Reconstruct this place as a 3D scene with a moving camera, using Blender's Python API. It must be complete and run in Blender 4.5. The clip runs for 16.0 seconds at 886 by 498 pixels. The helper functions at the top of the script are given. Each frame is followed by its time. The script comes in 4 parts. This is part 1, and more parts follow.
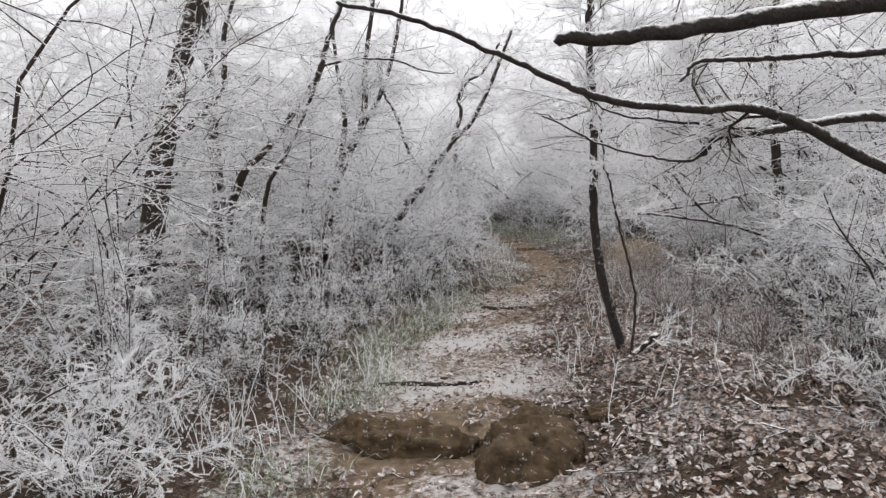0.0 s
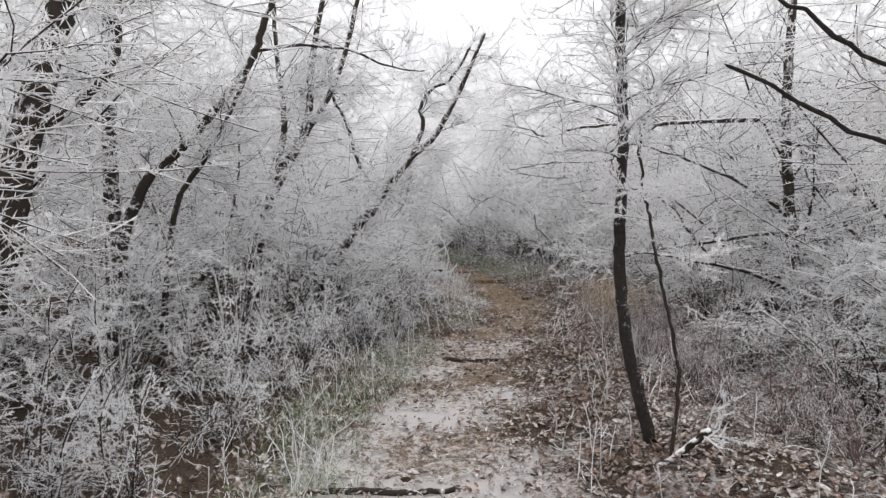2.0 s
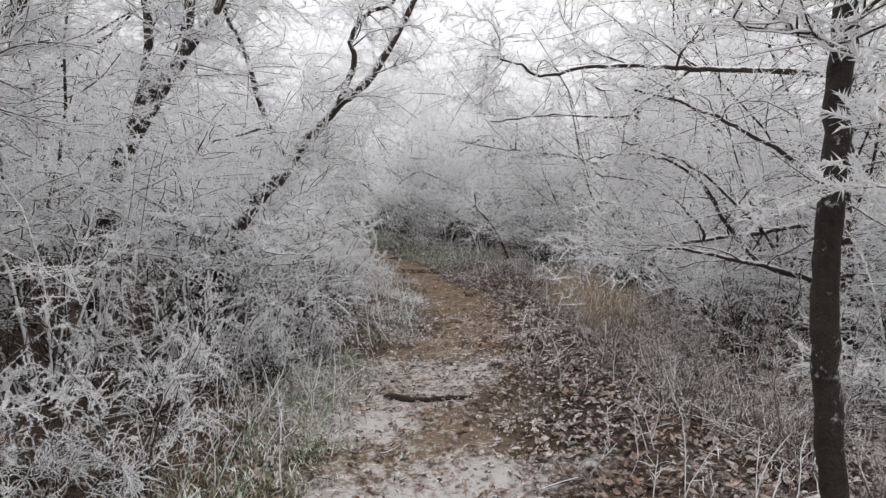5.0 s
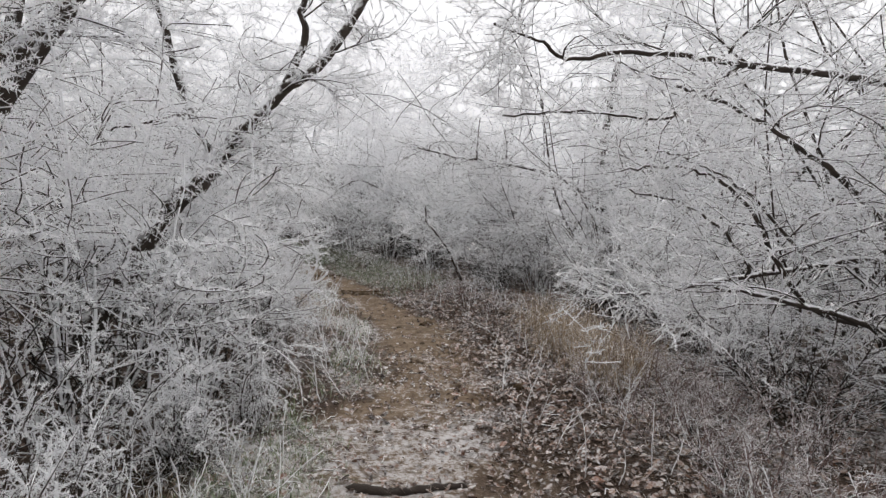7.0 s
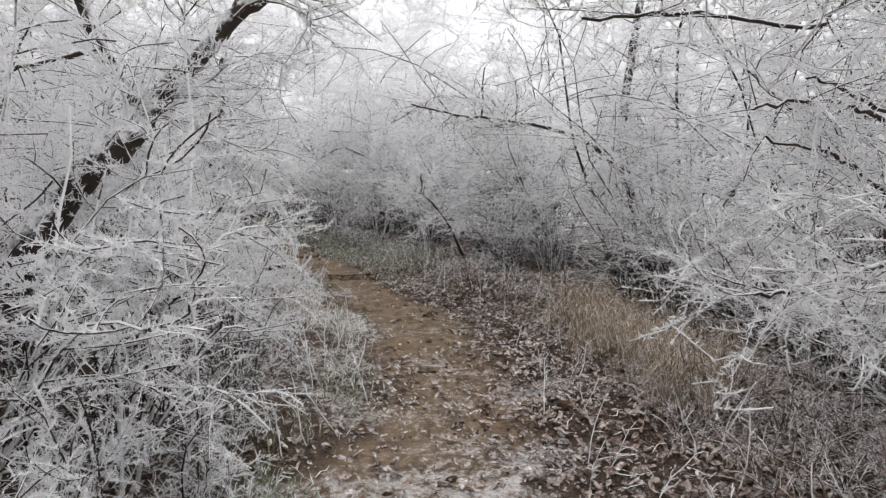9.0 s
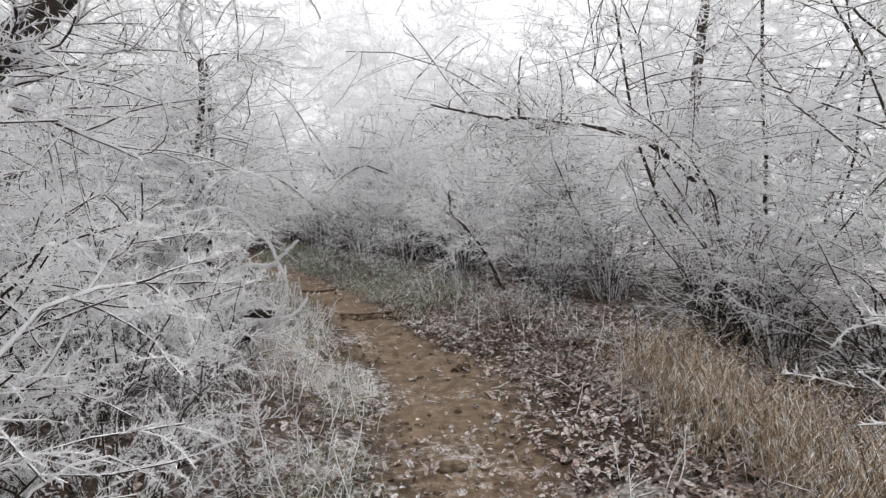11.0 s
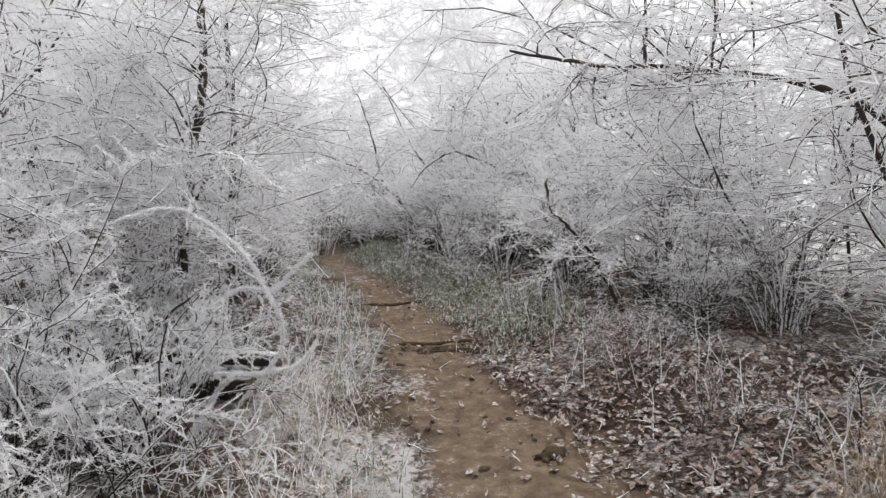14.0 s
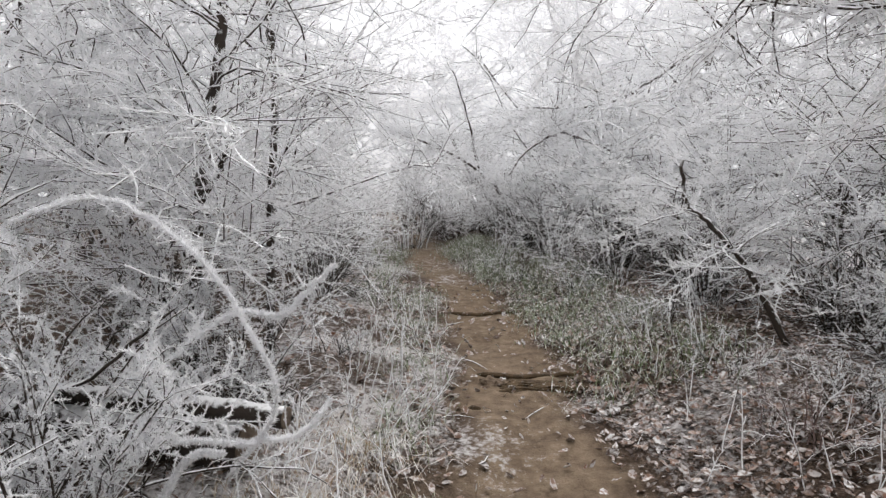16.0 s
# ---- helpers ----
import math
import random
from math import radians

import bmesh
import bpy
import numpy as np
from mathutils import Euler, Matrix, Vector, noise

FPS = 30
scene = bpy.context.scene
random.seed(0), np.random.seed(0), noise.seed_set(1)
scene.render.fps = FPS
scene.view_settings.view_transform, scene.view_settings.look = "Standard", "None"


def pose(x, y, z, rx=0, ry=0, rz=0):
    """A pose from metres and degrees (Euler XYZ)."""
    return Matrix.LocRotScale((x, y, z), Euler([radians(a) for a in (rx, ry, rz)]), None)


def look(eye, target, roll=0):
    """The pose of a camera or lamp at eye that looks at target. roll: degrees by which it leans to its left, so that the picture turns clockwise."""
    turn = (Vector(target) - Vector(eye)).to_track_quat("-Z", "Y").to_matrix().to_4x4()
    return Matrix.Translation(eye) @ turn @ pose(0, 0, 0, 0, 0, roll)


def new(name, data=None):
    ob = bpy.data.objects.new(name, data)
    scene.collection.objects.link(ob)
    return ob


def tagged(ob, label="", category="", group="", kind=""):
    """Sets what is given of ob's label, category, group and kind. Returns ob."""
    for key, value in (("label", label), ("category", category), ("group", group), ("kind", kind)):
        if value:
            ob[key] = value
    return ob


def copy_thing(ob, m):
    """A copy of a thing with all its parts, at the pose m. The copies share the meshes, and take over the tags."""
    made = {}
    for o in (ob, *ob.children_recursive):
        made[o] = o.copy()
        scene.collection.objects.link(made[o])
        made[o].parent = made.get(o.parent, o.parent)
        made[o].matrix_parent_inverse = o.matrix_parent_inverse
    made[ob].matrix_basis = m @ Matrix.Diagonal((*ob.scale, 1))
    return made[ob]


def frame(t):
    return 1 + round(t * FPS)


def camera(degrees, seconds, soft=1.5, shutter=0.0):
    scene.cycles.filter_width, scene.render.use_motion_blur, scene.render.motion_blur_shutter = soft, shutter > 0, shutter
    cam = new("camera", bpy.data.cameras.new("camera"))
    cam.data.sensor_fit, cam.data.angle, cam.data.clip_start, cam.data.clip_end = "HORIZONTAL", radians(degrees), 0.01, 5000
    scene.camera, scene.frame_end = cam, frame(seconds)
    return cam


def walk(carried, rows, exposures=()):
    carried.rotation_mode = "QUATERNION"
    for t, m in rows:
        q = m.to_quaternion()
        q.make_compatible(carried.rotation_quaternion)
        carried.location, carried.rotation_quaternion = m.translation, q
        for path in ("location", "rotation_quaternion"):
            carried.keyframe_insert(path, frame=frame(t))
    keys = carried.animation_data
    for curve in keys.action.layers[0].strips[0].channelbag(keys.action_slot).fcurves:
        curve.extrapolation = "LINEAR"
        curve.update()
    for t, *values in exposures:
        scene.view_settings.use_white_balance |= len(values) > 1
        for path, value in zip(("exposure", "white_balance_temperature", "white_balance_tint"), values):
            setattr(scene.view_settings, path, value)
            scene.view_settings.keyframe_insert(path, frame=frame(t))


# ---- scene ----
cam = camera(70.5, 16.0, soft=1.35)
METRES, EYE, TILT, LEAN, TURN = 12.0, 1.55, -2.5, 1.4, 0.0
ROWS = [
    (0.0, 0.0, 0.0, 0.0, -0.0, 0.0, -0.0),
    (0.5, -0.0048, 0.0339, 0.0046, -1.65, 1.07, 0.07),
    (1.0, -0.0134, 0.0676, 0.0038, -2.14, 1.05, -1.22),
    (1.5, -0.0176, 0.1019, 0.0111, -5.16, 1.26, -0.26),
    (2.0, -0.016, 0.1356, 0.0145, -5.45, 2.16, -2.0),
    (2.5, -0.0138, 0.1715, 0.0144, -4.96, 2.17, -2.27),
    (3.0, -0.0196, 0.2028, 0.0213, -7.14, 1.61, -1.04),
    (3.5, -0.0183, 0.236, 0.0222, -7.18, 2.26, 0.61),
    (4.0, -0.0193, 0.2696, 0.0237, -7.32, 2.15, -2.4),
    (4.5, -0.0259, 0.303, 0.0283, -11.26, 1.32, -1.43),
    (5.0, -0.0228, 0.336, 0.0259, -13.96, 0.68, -3.1),
    (7.5, -0.0293, 0.4825, 0.0408, -23.92, 2.02, -3.04),
    (8.0, -0.0252, 0.5116, 0.0441, -26.53, 1.3, -2.17),
    (8.5, -0.0151, 0.5407, 0.048, -22.62, 0.36, -2.1),
    (9.0, -0.0047, 0.5702, 0.048, -22.3, -0.66, -2.38),
    (9.5, 0.0052, 0.5984, 0.0515, -23.05, -0.29, -1.95),
    (10.0, 0.0229, 0.6306, 0.0548, -20.03, 1.38, 0.14),
    (12.5, 0.0924, 0.765, 0.0647, -16.03, 0.32, -2.89),
    (13.0, 0.1112, 0.7905, 0.069, -13.29, 0.43, -2.59),
    (13.5, 0.1195, 0.8117, 0.0721, -10.39, -0.91, -0.87),
    (14.0, 0.1229, 0.8412, 0.0754, -7.8, 0.09, -0.83),
    (14.5, 0.1296, 0.8674, 0.0773, -3.93, -0.23, -1.98),
    (15.0, 0.137, 0.8928, 0.0813, -0.16, -0.94, -1.97),
    (15.5, 0.14, 0.923, 0.0823, 0.63, -0.46, -1.56),
    (16.0, 0.1463, 0.9533, 0.0841, 2.04, -1.1, -1.98),
]
walk(cam, [(t, pose(0, 0, EYE, TILT, LEAN, TURN) @ pose(METRES * x, METRES * y, METRES * z, 90 + pitch, roll, yaw)) for t, x, y, z, yaw, pitch, roll in ROWS], [(0, -0.2), (5, -0.22), (9, -0.14), (12.5, 0.0), (14.5, 0.06), (16, 0.12)])

# ---- light: an overcast, misty winter day ----
world = bpy.data.worlds.new("world")
scene.world = world
world.use_nodes = True
wn, wl = world.node_tree.nodes, world.node_tree.links
sky = wn.new("ShaderNodeTexSky")
sky.sky_type, sky.sun_disc = "NISHITA", False
sky.sun_elevation, sky.sun_rotation = radians(38), radians(20)
sky.air_density, sky.dust_density, sky.ozone_density = 1.0, 6.0, 1.0
grey = wn.new("ShaderNodeHueSaturation")
grey.inputs["Saturation"].default_value = 0.12
cloud = wn.new("ShaderNodeMixRGB")
cloud.inputs["Fac"].default_value = 0.75
cloud.inputs["Color2"].default_value = (8.95, 8.74, 8.62, 1)
wl.new(sky.outputs["Color"], grey.inputs["Color"])
wl.new(grey.outputs["Color"], cloud.inputs["Color1"])
wl.new(cloud.outputs["Color"], wn["Background"].inputs["Color"])
wn["Background"].inputs["Strength"].default_value = 0.190
sun_data = bpy.data.lights.new("sun", "SUN")
sun_data.energy, sun_data.angle, sun_data.color = 0.8, radians(40), (1.0, 0.98, 0.95)
sun = new("sun", sun_data)
sun.matrix_world = look((6, 14, 18), (1, 6, 0))
scene.view_settings.exposure = 0.0
scene.cycles.max_bounces, scene.cycles.diffuse_bounces = 10, 6


# ---- materials ----
def shader(name, rough=0.85, spec=0.2):
    m = bpy.data.materials.new(name)
    m.use_nodes = True
    b = m.node_tree.nodes["Principled BSDF"]
    b.inputs["Roughness"].default_value = rough
    b.inputs["Specular IOR Level"].default_value = spec
    return m, m.node_tree.nodes, m.node_tree.links, b


def noise_node(n, l, scale, detail=3, rough=0.55, coord=None):
    if coord is None:
        coord = n.new("ShaderNodeTexCoord").outputs["Object"]
    t = n.new("ShaderNodeTexNoise")
    t.inputs["Scale"].default_value, t.inputs["Detail"].default_value, t.inputs["Roughness"].default_value = scale, detail, rough
    l.new(coord, t.inputs["Vector"])
    return t.outputs["Fac"]


def math_node(n, l, op, a, b, clamp=False):
    t = n.new("ShaderNodeMath")
    t.operation, t.use_clamp = op, clamp
    for i, v in enumerate((a, b)):
        if isinstance(v, (int, float)):
            t.inputs[i].default_value = v
        else:
            l.new(v, t.inputs[i])
    return t.outputs[0]


def ramp_node(n, l, fac, stops):
    r = n.new("ShaderNodeValToRGB")
    e = r.color_ramp.elements
    while len(e) < len(stops):
        e.new(0.5)
    for q, (p, c) in zip(e, stops):
        q.position, q.color = p, (*c, 1) if len(c) == 3 else c
    l.new(fac, r.inputs["Fac"])
    return r.outputs["Color"]


def mix_node(n, l, fac, a, b):
    t = n.new("ShaderNodeMixRGB")
    for key, v in (("Fac", fac), ("Color1", a), ("Color2", b)):
        if isinstance(v, (int, float)):
            t.inputs[key].default_value = v
        elif isinstance(v, tuple):
            t.inputs[key].default_value = (*v, 1)
        else:
            l.new(v, t.inputs[key])
    return t.outputs["Color"]


def bump_node(n, l, b, height, strength, dist):
    t = n.new("ShaderNodeBump")
    t.inputs["Strength"].default_value, t.inputs["Distance"].default_value = strength, dist
    l.new(height, t.inputs["Height"])
    l.new(t.outputs["Normal"], b.inputs["Normal"])


RIME = (0.93, 0.932, 0.945)


def rimed(name, dark, mid, cover, lean, grain, relief=0.004):
    """Wood under rime: the rime lies on upper sides and in patches; cover from 0 to 1."""
    m, n, l, b = shader(name)
    geo = n.new("ShaderNodeNewGeometry")
    sep = n.new("ShaderNodeSeparateXYZ")
    l.new(geo.outputs["Normal"], sep.inputs[0])
    fine = noise_node(n, l, grain, 4, 0.65)
    wide = noise_node(n, l, 2.3, 2)
    up = math_node(n, l, "MULTIPLY", sep.outputs["Z"], lean)
    s = math_node(n, l, "ADD", math_node(n, l, "ADD", fine, math_node(n, l, "MULTIPLY", wide, 0.6)), up)
    fac = math_node(n, l, "MULTIPLY", math_node(n, l, "SUBTRACT", s, 1.35 - 1.1 * cover), 5.0, True)
    wood = mix_node(n, l, noise_node(n, l, grain * 0.6, 3), dark, mid)
    white = mix_node(n, l, noise_node(n, l, 9, 2), RIME, (0.82, 0.83, 0.85))
    l.new(mix_node(n, l, fac, wood, white), b.inputs["Base Color"])
    bump_node(n, l, b, math_node(n, l, "ADD", noise_node(n, l, grain * 2.5, 3), fac), 0.7, relief)
    return m


DARK, BROWN = (0.022, 0.018, 0.016), (0.075, 0.058, 0.046)
BARK = rimed("dark_bark", DARK, BROWN, 0.42, 0.5, 14, 0.008)
BARE = rimed("bare_bark", (0.012, 0.011, 0.011), (0.075, 0.064, 0.058), 0.38, 0.5, 42, 0.02)
STICKBARK = rimed("stick_bark", DARK, (0.07, 0.055, 0.045), 0.1, 0.3, 30, 0.010)
LOGBARK = rimed("log_bark", DARK, (0.06, 0.047, 0.038), 0.22, 0.6, 24, 0.010)
# inner twigs: little rime, and the bush's inner shade put into their colour
INNER = rimed("shade_dark_twig", (0.014, 0.012, 0.010), (0.06, 0.046, 0.036), 0.3, 0.4, 26)
LIMB = rimed("rimed_limb", DARK, BROWN, 0.78, 0.6, 18, 0.006)
TWIG = rimed("rimed_twig", (0.045, 0.037, 0.032), (0.12, 0.10, 0.085), 0.98, 0.4, 20)
RIMEWOOD = rimed("thick_rime", (0.10, 0.088, 0.078), (0.24, 0.215, 0.2), 0.88, 0.3, 34)
# far trees: paler wood and twigs put the mist's haze into the colour
HAZEBARK = rimed("haze_pale_bark", (0.05, 0.045, 0.042), (0.12, 0.10, 0.09), 0.95, 0.3, 12, 0.01)
HAZETWIG = rimed("haze_pale_rimed_twig", (0.2, 0.19, 0.18), (0.35, 0.33, 0.32), 1.1, 0.2, 20)
STALK2 = rimed("rosy_stalk", (0.13, 0.085, 0.075), (0.27, 0.195, 0.185), 0.48, 0.3, 40)
STALK = rimed("rimed_stalk", (0.10, 0.09, 0.05), (0.22, 0.19, 0.12), 0.76, 0.35, 40)


def hoar_material(name, c1, c2, through_light):
    """Loose feathers of hoar frost, which let part of the light through."""
    m, n, l, b = shader(name, 0.9, 0.1)
    tone = mix_node(n, l, n.new("ShaderNodeNewGeometry").outputs["Random Per Island"], c1, c2)
    l.new(tone, b.inputs["Base Color"])
    thin = n.new("ShaderNodeBsdfTranslucent")
    l.new(tone, thin.inputs["Color"])
    both = n.new("ShaderNodeMixShader")
    both.inputs[0].default_value = through_light
    l.new(b.outputs[0], both.inputs[1])
    l.new(thin.outputs[0], both.inputs[2])
    l.new(both.outputs[0], n["Material Output"].inputs["Surface"])
    return m


HOAR = hoar_material("hoar_frost", (0.86, 0.865, 0.885), (0.95, 0.95, 0.96), 0.34)
BROWNHOAR = hoar_material("stained_hoar_frost", (0.50, 0.44, 0.42), (0.82, 0.80, 0.80), 0.3)


def blade_material(name, c1, c2, frost):
    m, n, l, b = shader(name, 0.8)
    geo = n.new("ShaderNodeNewGeometry")
    base = mix_node(n, l, geo.outputs["Random Per Island"], c1, c2)
    f = math_node(n, l, "MULTIPLY", math_node(n, l, "SUBTRACT", noise_node(n, l, 16, 3), 0.78 - 0.55 * frost), 5.0, True)
    l.new(mix_node(n, l, f, base, RIME), b.inputs["Base Color"])
    return m


GRASS = blade_material("frosted_grass", (0.10, 0.15, 0.06), (0.26, 0.28, 0.18), 0.58)
DRY = blade_material("dry_grass", (0.22, 0.15, 0.085), (0.40, 0.31, 0.21), 0.52)
DRYR = blade_material("dry_rimed_grass", (0.30, 0.21, 0.13), (0.42, 0.34, 0.24), 0.68)


def leaf_material():
    m, n, l, b = shader("dead_leaf", 0.75)
    geo = n.new("ShaderNodeNewGeometry")
    rnd = math_node(n, l, "FRACT", math_node(n, l, "ADD", geo.outputs["Random Per Island"], n.new("ShaderNodeObjectInfo").outputs["Random"]), 0)
    base = ramp_node(n, l, rnd, [(0.0, (0.06, 0.036, 0.026)), (0.3, (0.15, 0.088, 0.06)), (0.6, (0.24, 0.155, 0.115)), (0.85, (0.32, 0.23, 0.185)), (1.0, (0.23, 0.11, 0.068))])
    f1 = math_node(n, l, "MULTIPLY", math_node(n, l, "SUBTRACT", noise_node(n, l, 45, 3), 0.42), 6.0, True)
    own = math_node(n, l, "FRACT", math_node(n, l, "MULTIPLY", rnd, 7.31), 0)
    pale = math_node(n, l, "MULTIPLY", math_node(n, l, "SUBTRACT", own, 0.42), 4.0, True)
    f2 = math_node(n, l, "MULTIPLY", f1, math_node(n, l, "ADD", math_node(n, l, "MULTIPLY", pale, 0.36), 0.56))
    wide = math_node(n, l, "MULTIPLY", math_node(n, l, "SUBTRACT", noise_node(n, l, 1.1, 2), 0.15), 2.6, True)
    f = math_node(n, l, "MULTIPLY", math_node(n, l, "ADD", f2, math_node(n, l, "MULTIPLY", pale, 0.12)), wide, True)
    l.new(mix_node(n, l, f, base, (0.74, 0.735, 0.74)), b.inputs["Base Color"])
    return m


LEAF = leaf_material()


def ground_material():
    m, n, l, b = shader("forest_ground", 0.9)
    mud = n.new("ShaderNodeAttribute")
    mud.attribute_name = "mud"
    rime = n.new("ShaderNodeAttribute")
    rime.attribute_name = "rime"
    big, small, grit = noise_node(n, l, 1.3, 4), noise_node(n, l, 9, 4, 0.65), noise_node(n, l, 55, 3, 0.7)
    soil = ramp_node(n, l, small, [(0.25, (0.065, 0.047, 0.033)), (0.5, (0.195, 0.148, 0.105)), (0.75, (0.34, 0.27, 0.2))])
    soil = mix_node(n, l, math_node(n, l, "MULTIPLY", big, 0.5), soil, (0.195, 0.13, 0.083))
    # litter darkened: shade between leaves and under bushes is in these stops
    litter = ramp_node(n, l, grit, [(0.3, (0.02, 0.014, 0.011)), (0.5, (0.07, 0.048, 0.036)), (0.7, (0.17, 0.125, 0.098))])
    base = mix_node(n, l, mud.outputs["Fac"], litter, soil)
    s = math_node(n, l, "ADD", math_node(n, l, "MULTIPLY", small, 0.75), math_node(n, l, "MULTIPLY", noise_node(n, l, 26, 5, 0.75), 1.1))
    f = math_node(n, l, "MULTIPLY", math_node(n, l, "SUBTRACT", math_node(n, l, "ADD", s, rime.outputs["Fac"]), 1.36), 4.0, True)
    l.new(mix_node(n, l, f, base, (0.56, 0.54, 0.54)), b.inputs["Base Color"])
    bump_node(n, l, b, math_node(n, l, "ADD", grit, math_node(n, l, "MULTIPLY", small, 1.5)), 0.8, 0.02)
    return m


GROUND = ground_material()


def stone_material(name, c1, c2, frost):
    m, n, l, b = shader(name, 0.8)
    base = ramp_node(n, l, noise_node(n, l, 14, 5, 0.65), [(0.3, c1), (0.7, c2)])
    f = math_node(n, l, "MULTIPLY", math_node(n, l, "SUBTRACT", noise_node(n, l, 22, 4, 0.7), 0.72 - 0.3 * frost), 7.0, True)
    l.new(mix_node(n, l, f, base, (0.66, 0.65, 0.64)), b.inputs["Base Color"])
    bump_node(n, l, b, noise_node(n, l, 30, 5, 0.7), 0.8, 0.02)
    return m


EARTH = stone_material("muddy_rock", (0.04, 0.027, 0.016), (0.14, 0.096, 0.056), 0.40)
STONE = stone_material("path_stone", (0.10, 0.072, 0.05), (0.25, 0.19, 0.14), 0.3)
CUT = stone_material("cut_wood", (0.10, 0.075, 0.055), (0.22, 0.17, 0.13), 0.2)


# ---- geometry helpers ----
def mesh_of(name, verts, faces, material, smooth=True):
    me = bpy.data.meshes.new(name)
    verts, faces = np.asarray(verts, float), np.asarray(faces, int)
    k = faces.shape[1]
    me.vertices.add(len(verts))
    me.vertices.foreach_set("co", verts.ravel())
    me.loops.add(faces.size)
    me.loops.foreach_set("vertex_index", faces.ravel())
    me.polygons.add(len(faces))
    me.polygons.foreach_set("loop_start", np.arange(0, faces.size, k))
    me.polygons.foreach_set("use_smooth", np.full(len(faces), smooth))
    me.update(calc_edges=True)
    me.materials.append(material)
    return me


def part(name, mesh, parent, label="", kind=""):
    ob = new(name, mesh)
    ob.parent = parent
    return tagged(ob, label, kind=kind)


def thing(name, x, y, z, label, category, group="", kind=""):
    ob = new(name)
    ob.location = (x, y, z)
    return tagged(ob, label, category, group, kind)


def unit(v):
    return v / np.maximum(np.linalg.norm(v, axis=-1, keepdims=True), 1e-9)


def tubes(P, R, sides=3, cap=False):
    """Many tapering tubes of equally many rings: P (n, k, 3), R (n, k)."""
    n, k, _ = P.shape
    T = unit(np.gradient(P, axis=1))
    ref = np.where(np.abs(T[:, :1, 2:3]) > 0.8, np.array([1.0, 0.13, 0.0]), np.array([0.0, 0.1, 1.0]))
    A = unit(np.cross(T, np.broadcast_to(ref, T.shape)))
    B = np.cross(T, A)
    a = np.arange(sides) * 2 * math.pi / sides
    V = P[:, :, None] + R[:, :, None, None] * (np.cos(a)[:, None] * A[:, :, None] + np.sin(a)[:, None] * B[:, :, None])
    base = (np.arange(n) * k * sides)[:, None, None]
    i, j = np.meshgrid(np.arange(k - 1), np.arange(sides), indexing="ij")
    j2 = (j + 1) % sides
    f = np.stack([i * sides + j, i * sides + j2, (i + 1) * sides + j2, (i + 1) * sides + j], -1).reshape(1, -1, 4)
    F = (base + f).reshape(-1, 4)
    V = V.reshape(-1, 3)
    return V, F


def needles(Q, R, rs):
    """Hoar feathers from lines of two points: thin pointed plates, each turned its own way."""
    n = len(Q)
    side = unit(np.cross(Q[:, 1] - Q[:, 0], rs.normal(size=(n, 3)))) * R[:, :1]
    V = np.stack([Q[:, 0] - side, Q[:, 0] + side, Q[:, 1]], 1).reshape(-1, 3)
    return V, np.arange(3 * n).reshape(-1, 3)


def joined(pieces):
    V, F, o = [], [], 0
    for v, f in pieces:
        V.append(v)
        F.append(f + o)
        o += len(v)
    return np.concatenate(V), np.concatenate(F)


def spine(points, n, r0, r1, rs, rough=0.02, power=0.9):
    """A smooth, slightly crooked line through a few points, with its radii."""
    p = np.array(points, float)
    q = np.vstack([2 * p[0] - p[1], p, 2 * p[-1] - p[-2]])
    s = np.linspace(0, len(p) - 1.0001, n)
    i, u = s.astype(int), (s % 1)[:, None]
    a, b, c, d = q[i], q[i + 1], q[i + 2], q[i + 3]
    line = 0.5 * (2 * b + (c - a) * u + (2 * a - 5 * b + 4 * c - d) * u ** 2 + (3 * b - a - 3 * c + d) * u ** 3)
    line = line + rs.normal(0, rough, line.shape) * np.linspace(0.3, 1, n)[:, None]
    R = r0 + (r1 - r0) * np.linspace(0, 1, n) ** power
    return line, R * rs.uniform(0.96, 1.05, n)


def grow(P, R, n, rs, length, angle, up=0.15, k=5, wob=0.12, rad=0.5, lo=0.2, hi=1.0, rmax=0.05, tip=0.35, jitter=0.2, droop=0.0, flat=1.0):
    """n side shoots from the lines P (m, k, 3) with radii R."""
    m, kk, _ = P.shape
    L = np.linalg.norm(np.diff(P, axis=1), axis=2).sum(1)
    i = rs.choice(m, n, p=L / L.sum())
    t = rs.uniform(lo, hi, n) * (kk - 1.001)
    j, u = t.astype(int), (t % 1)[:, None]
    start = P[i, j] * (1 - u) + P[i, j + 1] * u
    T = unit(P[i, j + 1] - P[i, j])
    side = unit(np.cross(T, rs.normal(size=(n, 3))))
    a = np.radians(rs.uniform(*angle, n))[:, None]
    level = np.array([1.0, 1.0, flat])
    D = unit((T * np.cos(a) + side * np.sin(a)) * level + np.array([0, 0, up]))
    ln = rs.uniform(*length, n) * (1.15 - 0.5 * t / kk)
    bend = rs.normal(0, wob, (n, 3)) + np.array([0, 0, -droop])
    step = ln[:, None] / (k - 1)
    Q = np.empty((n, k, 3))
    Q[:, 0] = start
    for s in range(1, k):
        D = unit(D + (bend + rs.normal(0, wob, (n, 3))) * level)
        Q[:, s] = Q[:, s - 1] + D * step
    r = np.minimum((R[i, j] * rad), rmax)[:, None]
    RR = r * np.linspace(1, tip, k) * rs.uniform(1 - jitter, 1 + jitter, (n, k))
    return Q, RR


def resample(line, R, k=16):
    s = np.linspace(0, len(line) - 1, k)
    x = np.arange(len(line))
    return np.stack([np.interp(s, x, line[:, c]) for c in range(3)], 1), np.interp(s, x, R)


